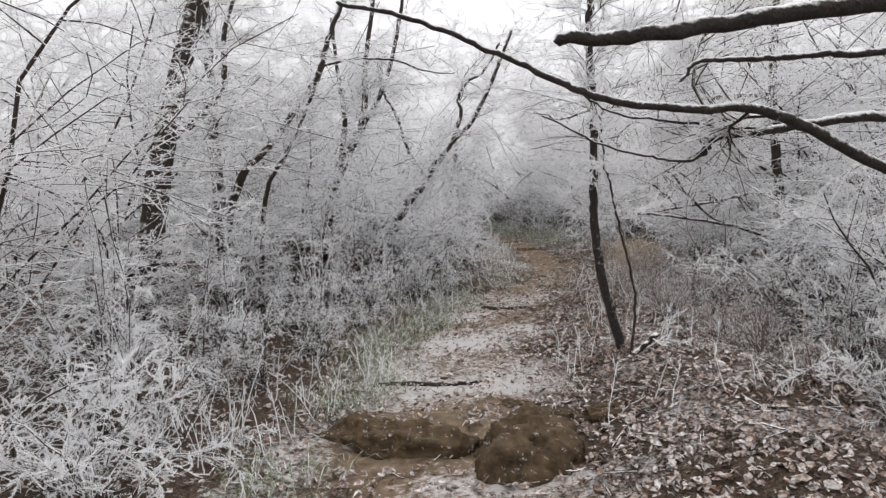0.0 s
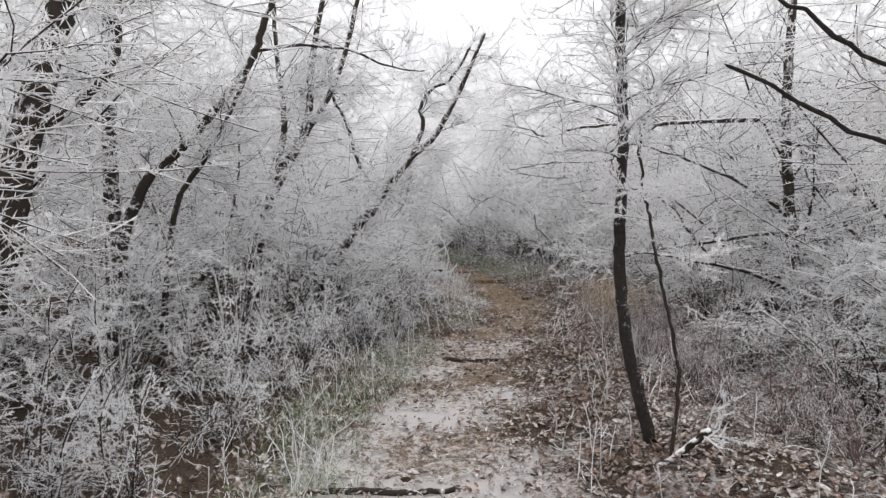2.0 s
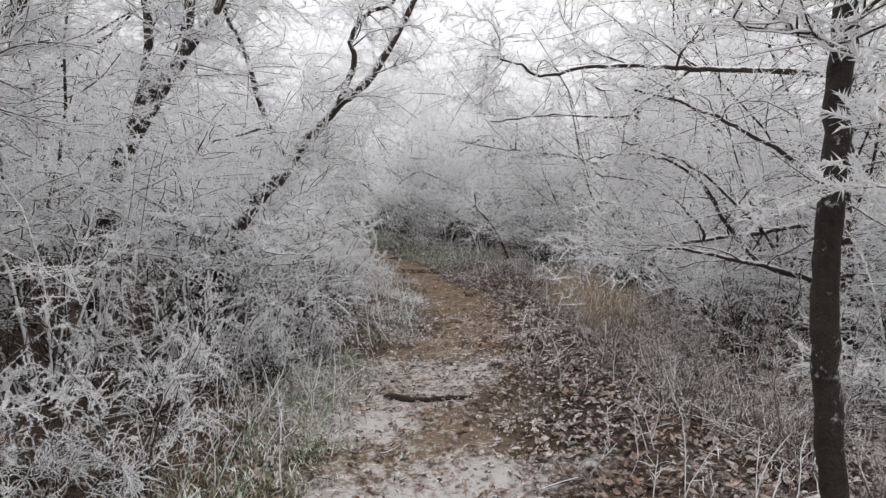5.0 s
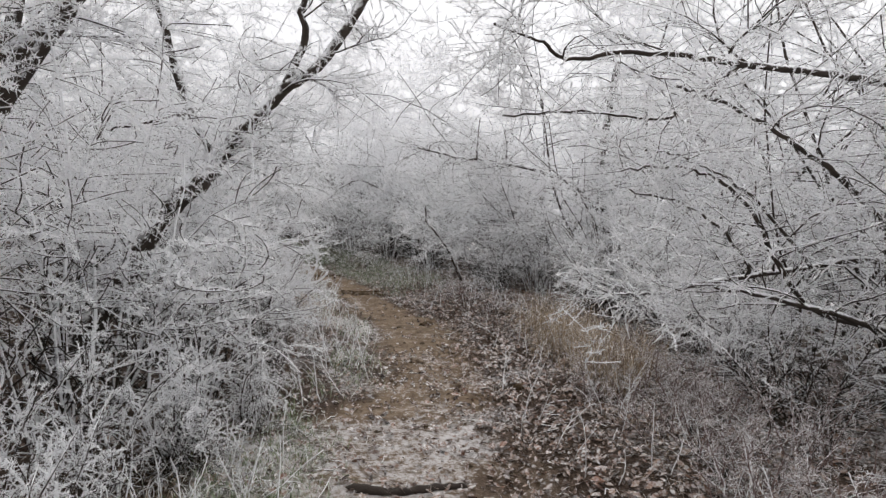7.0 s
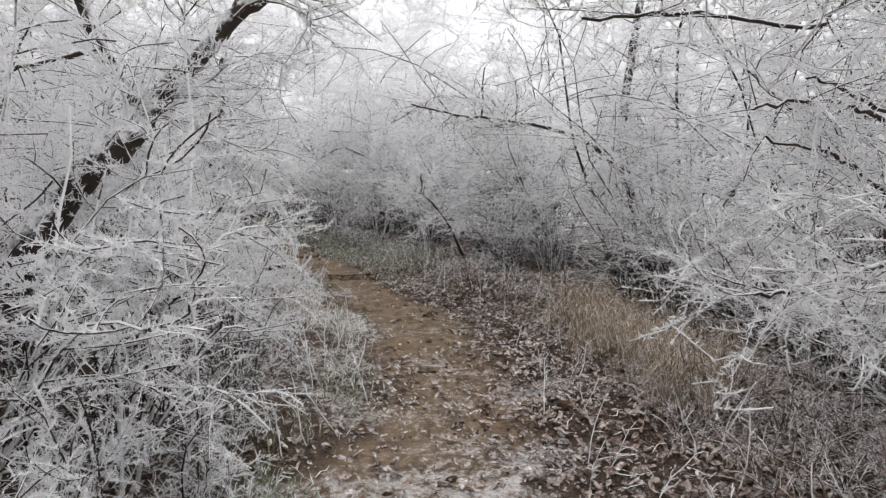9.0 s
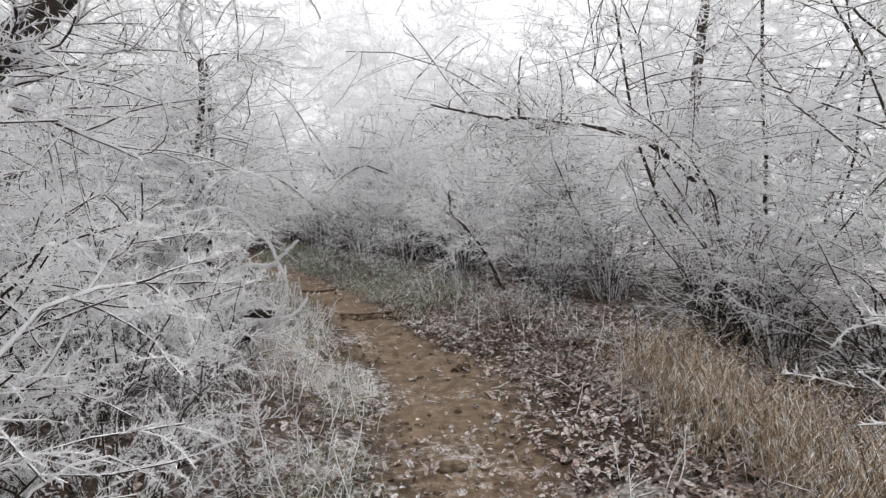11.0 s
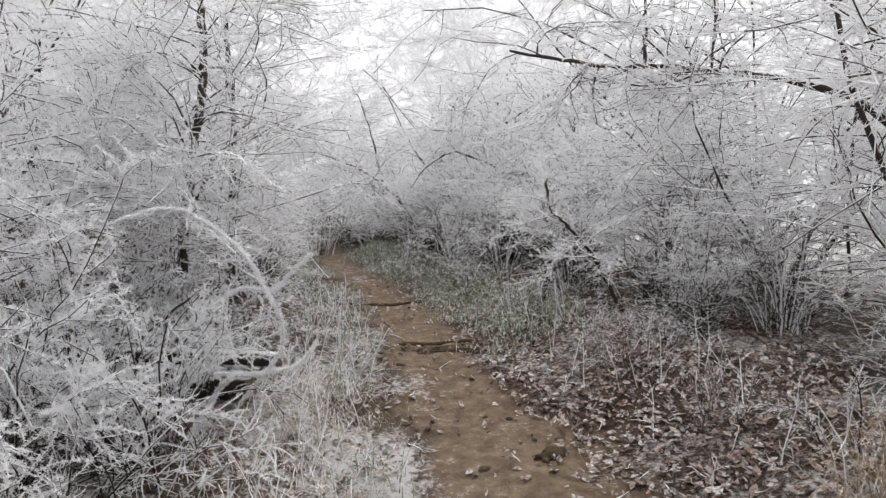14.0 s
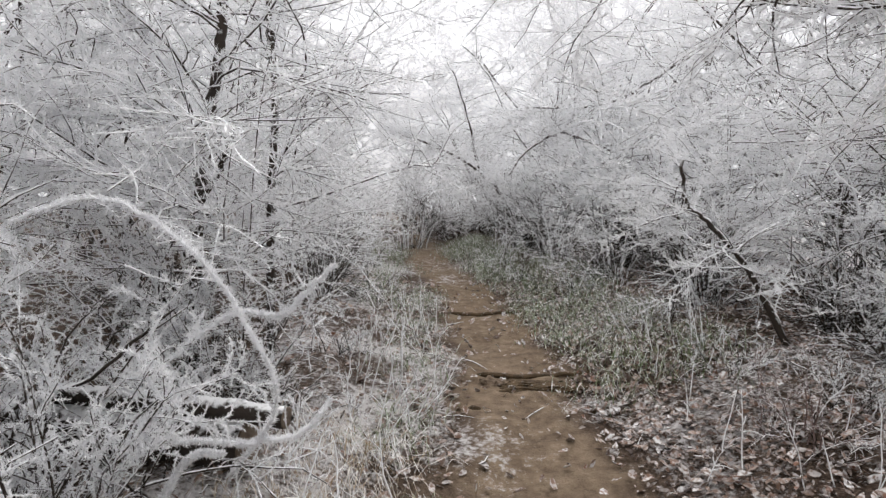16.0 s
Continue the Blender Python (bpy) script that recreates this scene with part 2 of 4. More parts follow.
def lattice(x, y, scale, seed):
    """Smooth value noise in 0..1 on the plane."""
    x, y = np.asarray(x, float) / scale, np.asarray(y, float) / scale
    i, j = np.floor(x), np.floor(y)
    u, v = x - i, y - j
    u, v = u * u * (3 - 2 * u), v * v * (3 - 2 * v)

    def h(a, b):
        w = np.sin(a * 127.1 + b * 311.7 + seed * 74.7) * 43758.5453
        return w - np.floor(w)

    return (h(i, j) * (1 - u) + h(i + 1, j) * u) * (1 - v) + (h(i, j + 1) * (1 - u) + h(i + 1, j + 1) * u) * v


# ---- ground and path ----
PATH_Y = [-6, 0, 4, 6.3, 7, 10, 11.3, 12.5, 14, 15, 17.3, 19, 22.7, 31, 60]
PATH_X = [-0.3, -0.1, 0.05, 0.25, 0.35, 1.2, 1.9, 2.2, 2.3, 2.15, 2.0, 1.85, 1.1, 0.2, -4]
PATH_W = [0.8, 0.8, 0.85, 0.78, 0.82, 0.8, 0.72, 0.75, 0.72, 0.55, 0.55, 0.55, 0.42, 0.5, 0.5]
LINE_Y = [-6, 0, 3, 5.5, 7.4, 9, 11.8, 14.4, 16.3, 22, 40, 60]
LINE_Z = [-0.1, 0.0, 0.03, 0.10, 0.17, 0.30, 0.45, 0.64, 0.82, 1.1, 1.6, 1.8]


def off_path(x, y):
    return (x - np.interp(y, PATH_Y, PATH_X)) / np.interp(y, PATH_Y, PATH_W)


def ground_z(x, y):
    x, y = np.asarray(x, float), np.asarray(y, float)
    d = x - np.interp(y, PATH_Y, PATH_X)
    w = np.interp(y, PATH_Y, PATH_W)
    z = np.interp(y, LINE_Y, LINE_Z)
    right = np.clip((d - 0.75 * w) / 1.1, 0, 1)
    left = np.clip((-d - 0.85 * w) / 1.2, 0, 1)
    near = np.clip((60 - np.hypot(x, y - 8)) / 30, 0, 1)
    z = z + (0.26 * right * right * (3 - 2 * right) + 0.16 * left * left * (3 - 2 * left)) * near
    z = z + near * (0.07 * (lattice(x, y, 0.9, 1) - 0.5) + 0.16 * np.maximum(right, left) * (lattice(x, y, 2.3, 2) - 0.4))
    z = z + near * (0.05 * (lattice(x, y, 0.27, 3) - 0.5) + 0.026 * (lattice(x, y, 0.13, 4) - 0.5))
    return z + (1 - near) * (lattice(x, y, 14, 5) - 0.5)


def spaced(lo, hi, fine, far):
    core = np.arange(lo, hi + 1e-6, fine)
    out = [hi]
    s = fine
    while out[-1] < far:
        s *= 1.25
        out.append(out[-1] + s)
    inn = [lo]
    s = fine
    while inn[-1] > -far:
        s *= 1.25
        inn.append(inn[-1] - s)
    return np.concatenate([inn[:0:-1], core, out[1:]])


gx, gy = spaced(-3.5, 6.5, 0.07, 400), spaced(-1.0, 20.0, 0.07, 400)
GX, GY = np.meshgrid(gx, gy)
nx, ny = len(gx), len(gy)
a, b = np.meshgrid(np.arange(nx - 1), np.arange(ny - 1))
q = (b * nx + a).ravel()
ground_mesh = mesh_of("ground", np.stack([GX.ravel(), GY.ravel(), ground_z(GX, GY).ravel()], 1), np.stack([q, q + 1, q + nx + 1, q + nx], 1), GROUND)
o = off_path(GX, GY).ravel() + 0.7 * (lattice(GX, GY, 0.6, 8).ravel() - 0.5) + 0.3 * (lattice(GX, GY, 0.17, 9).ravel() - 0.5)
mud = np.clip((1.0 - np.abs(o)) * 2.5, 0, 1)
frosty = np.interp(GY.ravel(), [-5, 4.6, 5.4, 7.4, 8.3, 9.5, 11, 14, 30], [0.34, 0.4, 0.7, 0.66, 0.58, 0.5, 0.4, 0.24, 0.36])
side = np.clip((np.abs(o) - 0.6) * 2, 0, 1)
# no rime beneath the left bushes, darkening the ground there for their shade
rime = frosty * (1 - side) + side * np.where(o < 0, np.where(GY.ravel() > 10.5, np.interp(o, [-4.5, -3], [0.05, 0.5]), np.interp(o, [-1.9, -1.3], [0.0, 0.46])), 0.38) + 0.5 * (lattice(GX, GY, 0.5, 11).ravel() - 0.5) + 0.25 * np.clip((np.abs(o) - 9) / 4.0, 0, 1)
for key, val in (("mud", mud), ("rime", np.clip(rime, 0, 1))):
    at = ground_mesh.attributes.new(key, "FLOAT", "POINT")
    at.data.foreach_set("value", val.astype(np.float32))
ground = tagged(new("ground", ground_mesh), "frosty forest floor with a trodden brown mud path", "ground", kind="structure")


# ---- trees with known limbs ----
def tree(name, label, spines, seed, n1, n2, n3, bark=None, reach=(0.5, 1.1), spurs=0, thick=0.0135, keep=None, category="tree", up=0.1, group="", droop=0.02, sides=8, lo=0.3, rough=0.007, limb=None, flat=0.6, fur=16, feather=(0.014, 0.045)):
    """spines: (part name, points, start radius, end radius). Side branches, twigs and fine twigs grow from them."""
    rs = np.random.RandomState(seed)
    bark = bark or BARK
    x, y, _ = spines[0][1][0]
    z = float(ground_z(x, y))
    ob = thing(name, x, y, z, label, category, group)
    base = np.array([x, y, z])
    P, R = [], []
    for pname, pts, r0, r1 in spines:
        line, r = spine(pts, 6 * len(pts), r0, r1, rs, rough)
        line = np.vstack([line, line[-1:] + 0.01 * unit(line[-1:] - line[-2:-1])])
        r = np.append(r, r[-1] * 0.05)
        v, f = tubes(line[None] - base, r[None], sides)
        part(pname, mesh_of(pname, v, f, bark), ob)
        a, b = resample(line, r)
        P.append(a)
        R.append(b)
    P, R = np.array(P), np.array(R)

    def clear(Q, r):
        ok = open_air(Q)
        if keep is not None:
            ok &= keep(Q)
        return Q[ok], r[ok]

    b1, r1 = clear(*grow(P, R, n1, rs, reach, (35, 80), up, 7, 0.2, 0.42, lo, 1.0, 0.012, 0.4, 0.1, droop, flat))
    for line, r in zip(b1, r1):
        v, f = tubes(line[None] - base, r[None], 4)
        part("branch", mesh_of("branch", v, f, limb or LIMB), ob)
    b2, r2 = clear(*grow(b1, r1, n2, rs, (0.2 * reach[1], 0.55 * reach[1]), (25, 65), 0.03, 6, 0.17, 0.6, 0.15, 1.0, 0.006, 0.5, 0.15, droop, flat))
    v, f = tubes(b2, r2, 3)
    part("branchlet_mass", mesh_of("branchlet_mass", v - base, f, limb or LIMB), ob, "thin dark branchlets rimed on top", "stuff")
    S, T = np.concatenate([b1[:, 1:7], b2[:, :6]]), np.concatenate([r1[:, 1:7], r2[:, :6]])
    b3, r3 = clear(*grow(S, T, int(0.65 * n3), rs, (0.08, 0.24 * reach[1]), (25, 70), 0.06, 4, 0.16, 1.0, 0.0, 1.0, 0.5 * thick, 0.4, 0.3, 0.0, flat))
    r3 = np.maximum(r3, 0.26 * thick) * rs.uniform(0.55, 1.3, r3.shape)
    v, f = tubes(b3, r3, 3)
    part("twig_mass", mesh_of("twig_mass", v - base, f, TWIG), ob, "white rime-coated fine twigs", "stuff")
    short = S[:, ::2][:, [0, 1, 2, 2]]
    hosts, radii = np.concatenate([b3, short]), np.concatenate([r3, T[:, ::2][:, [0, 1, 2, 2]]])
    b4, r4 = clear(*grow(hosts, radii, fur * n3 + spurs, rs, feather, (25, 80), 0.3, 2, 0.1, 0.8, 0.0, 1.0, thick * 0.4, 0.35, 0.2))
    v, f = needles(b4, np.maximum(r4, thick * 0.3), rs)
    part("rime_fur", mesh_of("rime_fur", v - base, f, HOAR, False), ob, "white needles of hoar frost", "stuff")
    return ob


def open_air(Q):
    """True for shoots that stay out of the space walked through."""
    x, y, z = Q[..., 0], Q[..., 1], Q[..., 2]
    lane = np.interp(y, WALK_Y, WALK_X)
    low = np.interp(y, LINE_Y, LINE_Z)
    inside = (np.abs(x - lane) < 0.62) & (z < low + 2.25) & (y < 13.2)
    return ~inside.any(-1)


WALK_Y, WALK_X = [-3, 0, 1.2, 5.8, 7.6, 9.5, 10.4, 11.5, 13], [0, 0, -0.2, -0.35, 0.28, 1.34, 1.57, 1.77, 2.2]


def down(x, y, dz=-0.12):
    return (x, y, float(ground_z(x, y)) + dz)


# left of the path
tree("leaning_dark_tree", "thick dark trunk with one rising side limb, rimed crown", [
    ("trunk", [down(-3.5, 6.85), (-3.28, 6.85, 1.19), (-3.15, 6.85, 1.66), (-3.07, 6.85, 2.19), (-2.94, 6.85, 2.72), (-2.81, 6.85, 3.24), (-2.68, 6.85, 3.67), (-2.5, 6.9, 4.6)], 0.17, 0.09),
    ("limb", [(-2.95, 6.85, 2.5), (-2.71, 6.85, 2.67), (-2.54, 6.85, 2.81), (-2.38, 6.85, 3.01), (-2.32, 6.85, 3.25), (-2.3, 6.85, 3.7), (-2.1, 6.9, 4.3)], 0.055, 0.02),
], 11, 40, 260, 1700)
tree("slim_dark_tree", "slim upright dark trunk among rimed twigs", [
    ("trunk", [down(-2.88, 8.27), (-2.93, 8.27, 1.9), (-2.97, 8.27, 2.63), (-2.98, 8.27, 3.23), (-3.0, 8.27, 3.83), (-3.04, 8.27, 5.0)], 0.085, 0.05),
], 12, 26, 180, 1200)
tree("arching_tree", "slender dark tree arching towards the path", [
    ("trunk", [down(-3.0, 8.2), (-2.8, 8.2, 1.67), (-2.67, 8.2, 2.03), (-2.55, 8.2, 2.3), (-2.24, 8.2, 2.59), (-1.93, 8.2, 2.98), (-1.65, 8.2, 3.35), (-1.51, 8.2, 3.63), (-1.4, 8.2, 4.0), (-1.1, 8.2, 4.7)], 0.065, 0.03),
    ("limb", [(-1.53, 8.2, 3.6), (-1.06, 8.2, 3.68), (-0.55, 8.2, 3.64), (-0.18, 8.2, 3.5), (0.2, 8.2, 3.46)], 0.022, 0.008),
    ("limb", [down(-2.45, 8.25), (-2.31, 8.2, 1.89), (-2.05, 8.2, 2.43), (-1.92, 8.2, 2.66), (-1.71, 8.2, 3.1), (-1.54, 8.2, 3.6)], 0.035, 0.018),
], 13, 34, 240, 1500)
tree("many_stemmed_tree", "dark tree with several rising stems", [
    ("trunk", [down(-1.98, 10.3), (-1.85, 10.3, 1.86), (-1.7, 10.3, 2.38), (-1.5, 10.3, 2.83), (-1.26, 10.3, 3.28), (-1.21, 10.3, 3.94), (-1.13, 10.3, 4.59), (-0.97, 10.3, 5.6)], 0.085, 0.03),
    ("stem", [(-1.8, 10.3, 2.05), (-1.4, 10.3, 2.89), (-0.96, 10.3, 3.68), (-0.72, 10.3, 4.4), (-0.5, 10.3, 5.5)], 0.055, 0.025),
    ("stem", [(-1.65, 10.3, 2.5), (-1.56, 10.3, 3.28), (-1.65, 10.3, 4.0), (-1.73, 10.3, 4.9)], 0.05, 0.025),
], 14, 44, 320, 2200)
tree("forked_tree", "leaning dark tree forking above a white bush", [
    ("trunk", [down(-1.35, 10.6), (-0.87, 10.62, 1.39), (-0.67, 10.65, 1.8), (-0.47, 10.7, 2.05), (-0.32, 10.8, 2.22), (-0.25, 10.9, 2.38)], 0.10, 0.075),
    ("limb", [(-0.3, 10.88, 2.3), (-0.02, 10.9, 2.66), (0.21, 10.9, 2.95), (0.5, 10.9, 3.22), (0.74, 10.9, 3.62), (0.97, 10.9, 4.12), (1.25, 10.9, 4.8)], 0.07, 0.025),
    ("limb", [(0.2, 10.9, 2.93), (0.36, 10.9, 3.42), (0.31, 10.9, 3.65), (0.48, 10.9, 3.94), (0.78, 10.9, 4.13), (1.05, 10.9, 4.6)], 0.035, 0.018),
    ("limb", [(-0.3, 10.9, 2.33), (-0.54, 10.9, 2.74), (-0.66, 10.9, 3.08), (-0.79, 10.9, 3.47), (-0.96, 10.9, 3.8), (-1.0, 10.9, 4.4)], 0.035, 0.02),
    ("limb", [(-0.48, 10.9, 2.67), (-0.82, 10.9, 2.54), (-1.06, 10.9, 2.46)], 0.018, 0.008),
], 15, 40, 260, 1800)
tree("young_left_tree", "thin dark trunk rising out of rimed brush", [
    ("trunk", [down(0.13, 15.15), (0.16, 15.15, 1.82), (0.2, 15.15, 2.18), (0.26, 15.15, 2.57), (0.31, 15.15, 2.88), (0.33, 15.15, 3.19), (0.33, 15.15, 3.61)], 0.04, 0.028),
    ("stem", [down(0.37, 15.9), (0.37, 15.9, 1.88), (0.39, 15.9, 2.35), (0.41, 15.9, 2.8), (0.38, 15.9, 3.3), (0.36, 15.9, 3.79)], 0.032, 0.02),
    ("limb", [(0.2, 15.15, 2.08), (0.30, 15.15, 2.23), (0.42, 15.1, 2.48)], 0.022, 0.014),
], 16, 60, 520, 3000, reach=(0.7, 1.7), lo=0.15, fur=22)

# right of the path
tree("young_path_tree", "slim crooked young tree beside the path, thin twigs", [
    ("trunk", [down(1.62, 5.65), (1.53, 5.65, 0.6), (1.43, 5.65, 0.98), (1.37, 5.65, 1.4), (1.355, 5.65, 1.75), (1.37, 5.65, 2.15), (1.365, 5.65, 2.6), (1.34, 5.65, 3.1), (1.34, 5.65, 3.54), (1.32, 5.65, 4.6)], 0.045, 0.030),
], 21, 26, 260, 1700, bark=BARE, thick=0.008, keep=lambda Q: (Q[:, :, 2].min(1) > 2.2) & (Q[:, :, 0].min(1) > 0.45))
tree("crooked_sapling", "thin crooked sapling with a low broken fork", [
    ("trunk", [down(1.57, 5.33), (1.62, 5.33, 0.75), (1.6, 5.33, 1.05), (1.49, 5.33, 1.48), (1.42, 5.33, 1.86), (1.37, 5.33, 2.01), (1.34, 5.33, 2.43)], 0.013, 0.008),
    ("stub", [(1.50, 5.31, 0.3), (1.64, 5.28, 0.42), (1.77, 5.23, 0.56)], 0.026, 0.02),
], 22, 12, 70, 420, bark=BARK, category="sapling", reach=(0.3, 0.6))
tree("overhanging_tree", "old dark tree with broken limbs reaching over the path", [
    ("trunk", [down(2.95, 2.3), (2.9, 2.3, 0.8), (2.8, 2.35, 1.6), (2.7, 2.4, 2.4), (2.7, 2.4, 3.4), (2.9, 2.3, 4.6)], 0.16, 0.09),
    ("broken_limb", [(2.75, 2.36, 2.3), (2.1, 1.8, 2.15), (1.4, 1.4, 2.03), (0.88, 1.25, 1.963), (0.582, 1.25, 1.929), (0.393, 1.25, 1.908), (0.232, 1.25, 1.903)], 0.026, 0.013),
    ("limb", [(2.8, 2.35, 1.25), (2.2, 2.36, 1.5), (1.66, 2.36, 1.71), (1.37, 2.36, 1.87), (1.16, 2.36, 1.945), (0.99, 2.36, 1.945), (0.78, 2.36, 1.965), (0.59, 2.36, 2.0), (0.38, 2.36, 2.09), (0.13, 2.36, 2.21), (-0.12, 2.36, 2.31), (-0.37, 2.36, 2.37)], 0.026, 0.008),
    ("limb", [(2.78, 2.4, 1.8), (2.26, 2.6, 1.85), (1.83, 2.6, 1.94), (1.56, 2.6, 1.92), (1.33, 2.6, 1.89), (1.13, 2.6, 1.87), (1.08, 2.6, 1.80)], 0.027, 0.014),
    ("limb", [(2.75, 2.35, 2.1), (2.0, 1.9, 2.08), (1.27, 1.8, 2.0), (1.08, 1.8, 2.0), (0.89, 1.8, 1.99), (0.74, 1.8, 1.99), (0.69, 1.8, 1.94)], 0.014, 0.006),
    ("limb", [(1.12, 2.6, 1.87), (1.04, 2.62, 1.78), (0.9, 2.66, 1.80), (0.7, 2.7, 1.86), (0.45, 2.75, 2.0)], 0.009, 0.004),
    ("limb", [(1.3, 2.6, 1.9), (1.0, 2.68, 1.95), (0.75, 2.72, 2.0), (0.55, 2.78, 2.15)], 0.008, 0.004),
], 23, 55, 380, 1300, bark=BARE, limb=BARK, reach=(0.3, 0.75), thick=0.0075, rough=0.0035, sides=14, keep=lambda Q: (Q[:, :, 0].min(1) > 0.85) & (Q[:, :, 1].min(1) > 1.9))
tree("roadside_tree", "rimed tree with long level limbs over the leaf bank", [
    ("trunk", [down(6.4, 14.2), (6.2, 14.3, 1.6), (5.9, 14.4, 2.4), (5.8, 14.4, 3.4), (6.0, 14.4, 5.0)], 0.10, 0.05),
    ("limb", [(5.95, 14.4, 2.37), (5.26, 14.4, 2.84), (4.73, 14.4, 2.99), (4.39, 14.4, 3.03), (4.08, 14.4, 3.05), (3.7, 14.4, 3.08), (3.33, 14.4, 3.06), (2.96, 14.4, 3.09), (2.55, 14.4, 3.15)], 0.04, 0.012),
    ("limb", [(3.52, 14.4, 3.06), (3.51, 14.38, 3.3), (3.53, 14.38, 3.7)], 0.015, 0.008),
], 24, 50, 420, 2800, reach=(0.5, 1.2), limb=BARK)
tree("spreading_tree", "spreading tree with dark limbs under white twigs", [
    ("trunk", [down(4.95, 8.85), (4.8, 8.8, 1.2), (4.7, 8.8, 2.0), (4.62, 8.8, 3.2), (4.7, 8.8, 4.8)], 0.085, 0.045),
    ("limb", [(4.68, 8.8, 3.22), (3.9, 8.8, 3.19), (3.49, 8.8, 3.16), (2.96, 8.8, 3.12), (2.49, 8.8, 3.09), (2.06, 8.8, 3.04), (1.66, 8.8, 2.93), (1.47, 8.8, 3.0), (1.15, 8.8, 3.05)], 0.035, 0.008),
    ("limb", [(4.75, 8.8, 1.95), (4.56, 8.8, 2.14), (4.08, 8.8, 2.44), (3.71, 8.8, 2.58), (3.36, 8.8, 2.72), (2.84, 8.8, 2.85), (2.5, 8.8, 2.89)], 0.03, 0.010),
    ("limb", [(4.8, 8.8, 1.3), (3.9, 8.8, 1.45), (3.43, 8.8, 1.85), (3.25, 8.8, 2.1), (2.93, 8.8, 2.3), (2.54, 8.8, 2.37), (2.1, 8.8, 2.3)], 0.026, 0.007),
    ("limb", [(4.78, 8.88, 1.86), (4.3, 8.9, 1.83), (3.88, 8.9, 1.75), (3.15, 8.9, 1.64), (2.61, 8.9, 1.53), (2.3, 8.9, 1.5)], 0.034, 0.009),
    ("limb", [(4.85, 8.8, 1.1), (3.91, 8.4, 1.39), (2.98, 8.4, 1.56), (2.6, 8.45, 1.6)], 0.03, 0.010),
    ("limb", [(3.9, 8.85, 1.74), (3.78, 8.8, 1.8), (3.19, 8.8, 2.24), (2.68, 8.8, 2.42), (2.4, 8.8, 2.45)], 0.018, 0.006),
    ("limb", [(3.3, 8.88, 1.66), (3.22, 8.8, 1.75), (3.0, 8.8, 1.95), (2.61, 8.8, 2.13), (2.17, 8.8, 2.17)], 0.016, 0.006),
    ("limb", [(3.0, 8.8, 3.1), (2.56, 8.8, 2.78), (2.39, 8.8, 2.66), (1.8, 8.8, 2.63), (1.25, 8.8, 2.53)], 0.016, 0.006),
], 25, 84, 640, 3600, reach=(0.5, 1.2), limb=BARK)
tree("diagonal_shrub", "leaning bare stem in a rimed thicket", [
    ("stem", [down(4.15, 16.05), (3.88, 16.05, 1.47), (3.71, 16.05, 1.73), (3.49, 16.05, 1.96), (3.35, 16.05, 2.08), (3.3, 16.05, 2.4)], 0.028, 0.012),
], 26, 14, 70, 420, category="shrub", reach=(0.4, 0.9))
tree("far_forked_tree", "dark-limbed tree forking over the path", [
    ("trunk", [down(2.65, 22.6), (2.4, 22.5, 2.24), (2.0, 22.5, 2.68), (1.51, 22.5, 3.0), (0.91, 22.5, 3.24), (0.42, 22.5, 3.36)], 0.05, 0.014),
    ("limb", [(1.98, 22.5, 2.73), (1.88, 22.5, 3.12), (1.8, 22.5, 3.56), (1.49, 22.5, 4.48)], 0.025, 0.012),
], 27, 30, 240, 1800, thick=0.015, reach=(0.5, 1.1))
tree("leaning_far_tree", "leaning tree with dark level limbs, rimed", [
    ("trunk", [down(5.99, 20.5), (5.59, 20.5, 1.9), (5.19, 20.5, 2.6), (5.09, 20.5, 4.19), (4.55, 20.5, 4.0), (4.01, 20.5, 3.64), (3.39, 20.5, 3.48), (2.59, 20.5, 3.48)], 0.05, 0.012),
    ("limb", [(5.39, 20.5, 2.2), (3.39, 20.5, 3.05), (3.0, 20.5, 3.09), (2.6, 20.5, 2.85), (2.37, 20.5, 2.53)], 0.03, 0.010),
], 28, 36, 300, 2000, thick=0.015, reach=(0.5, 1.1))


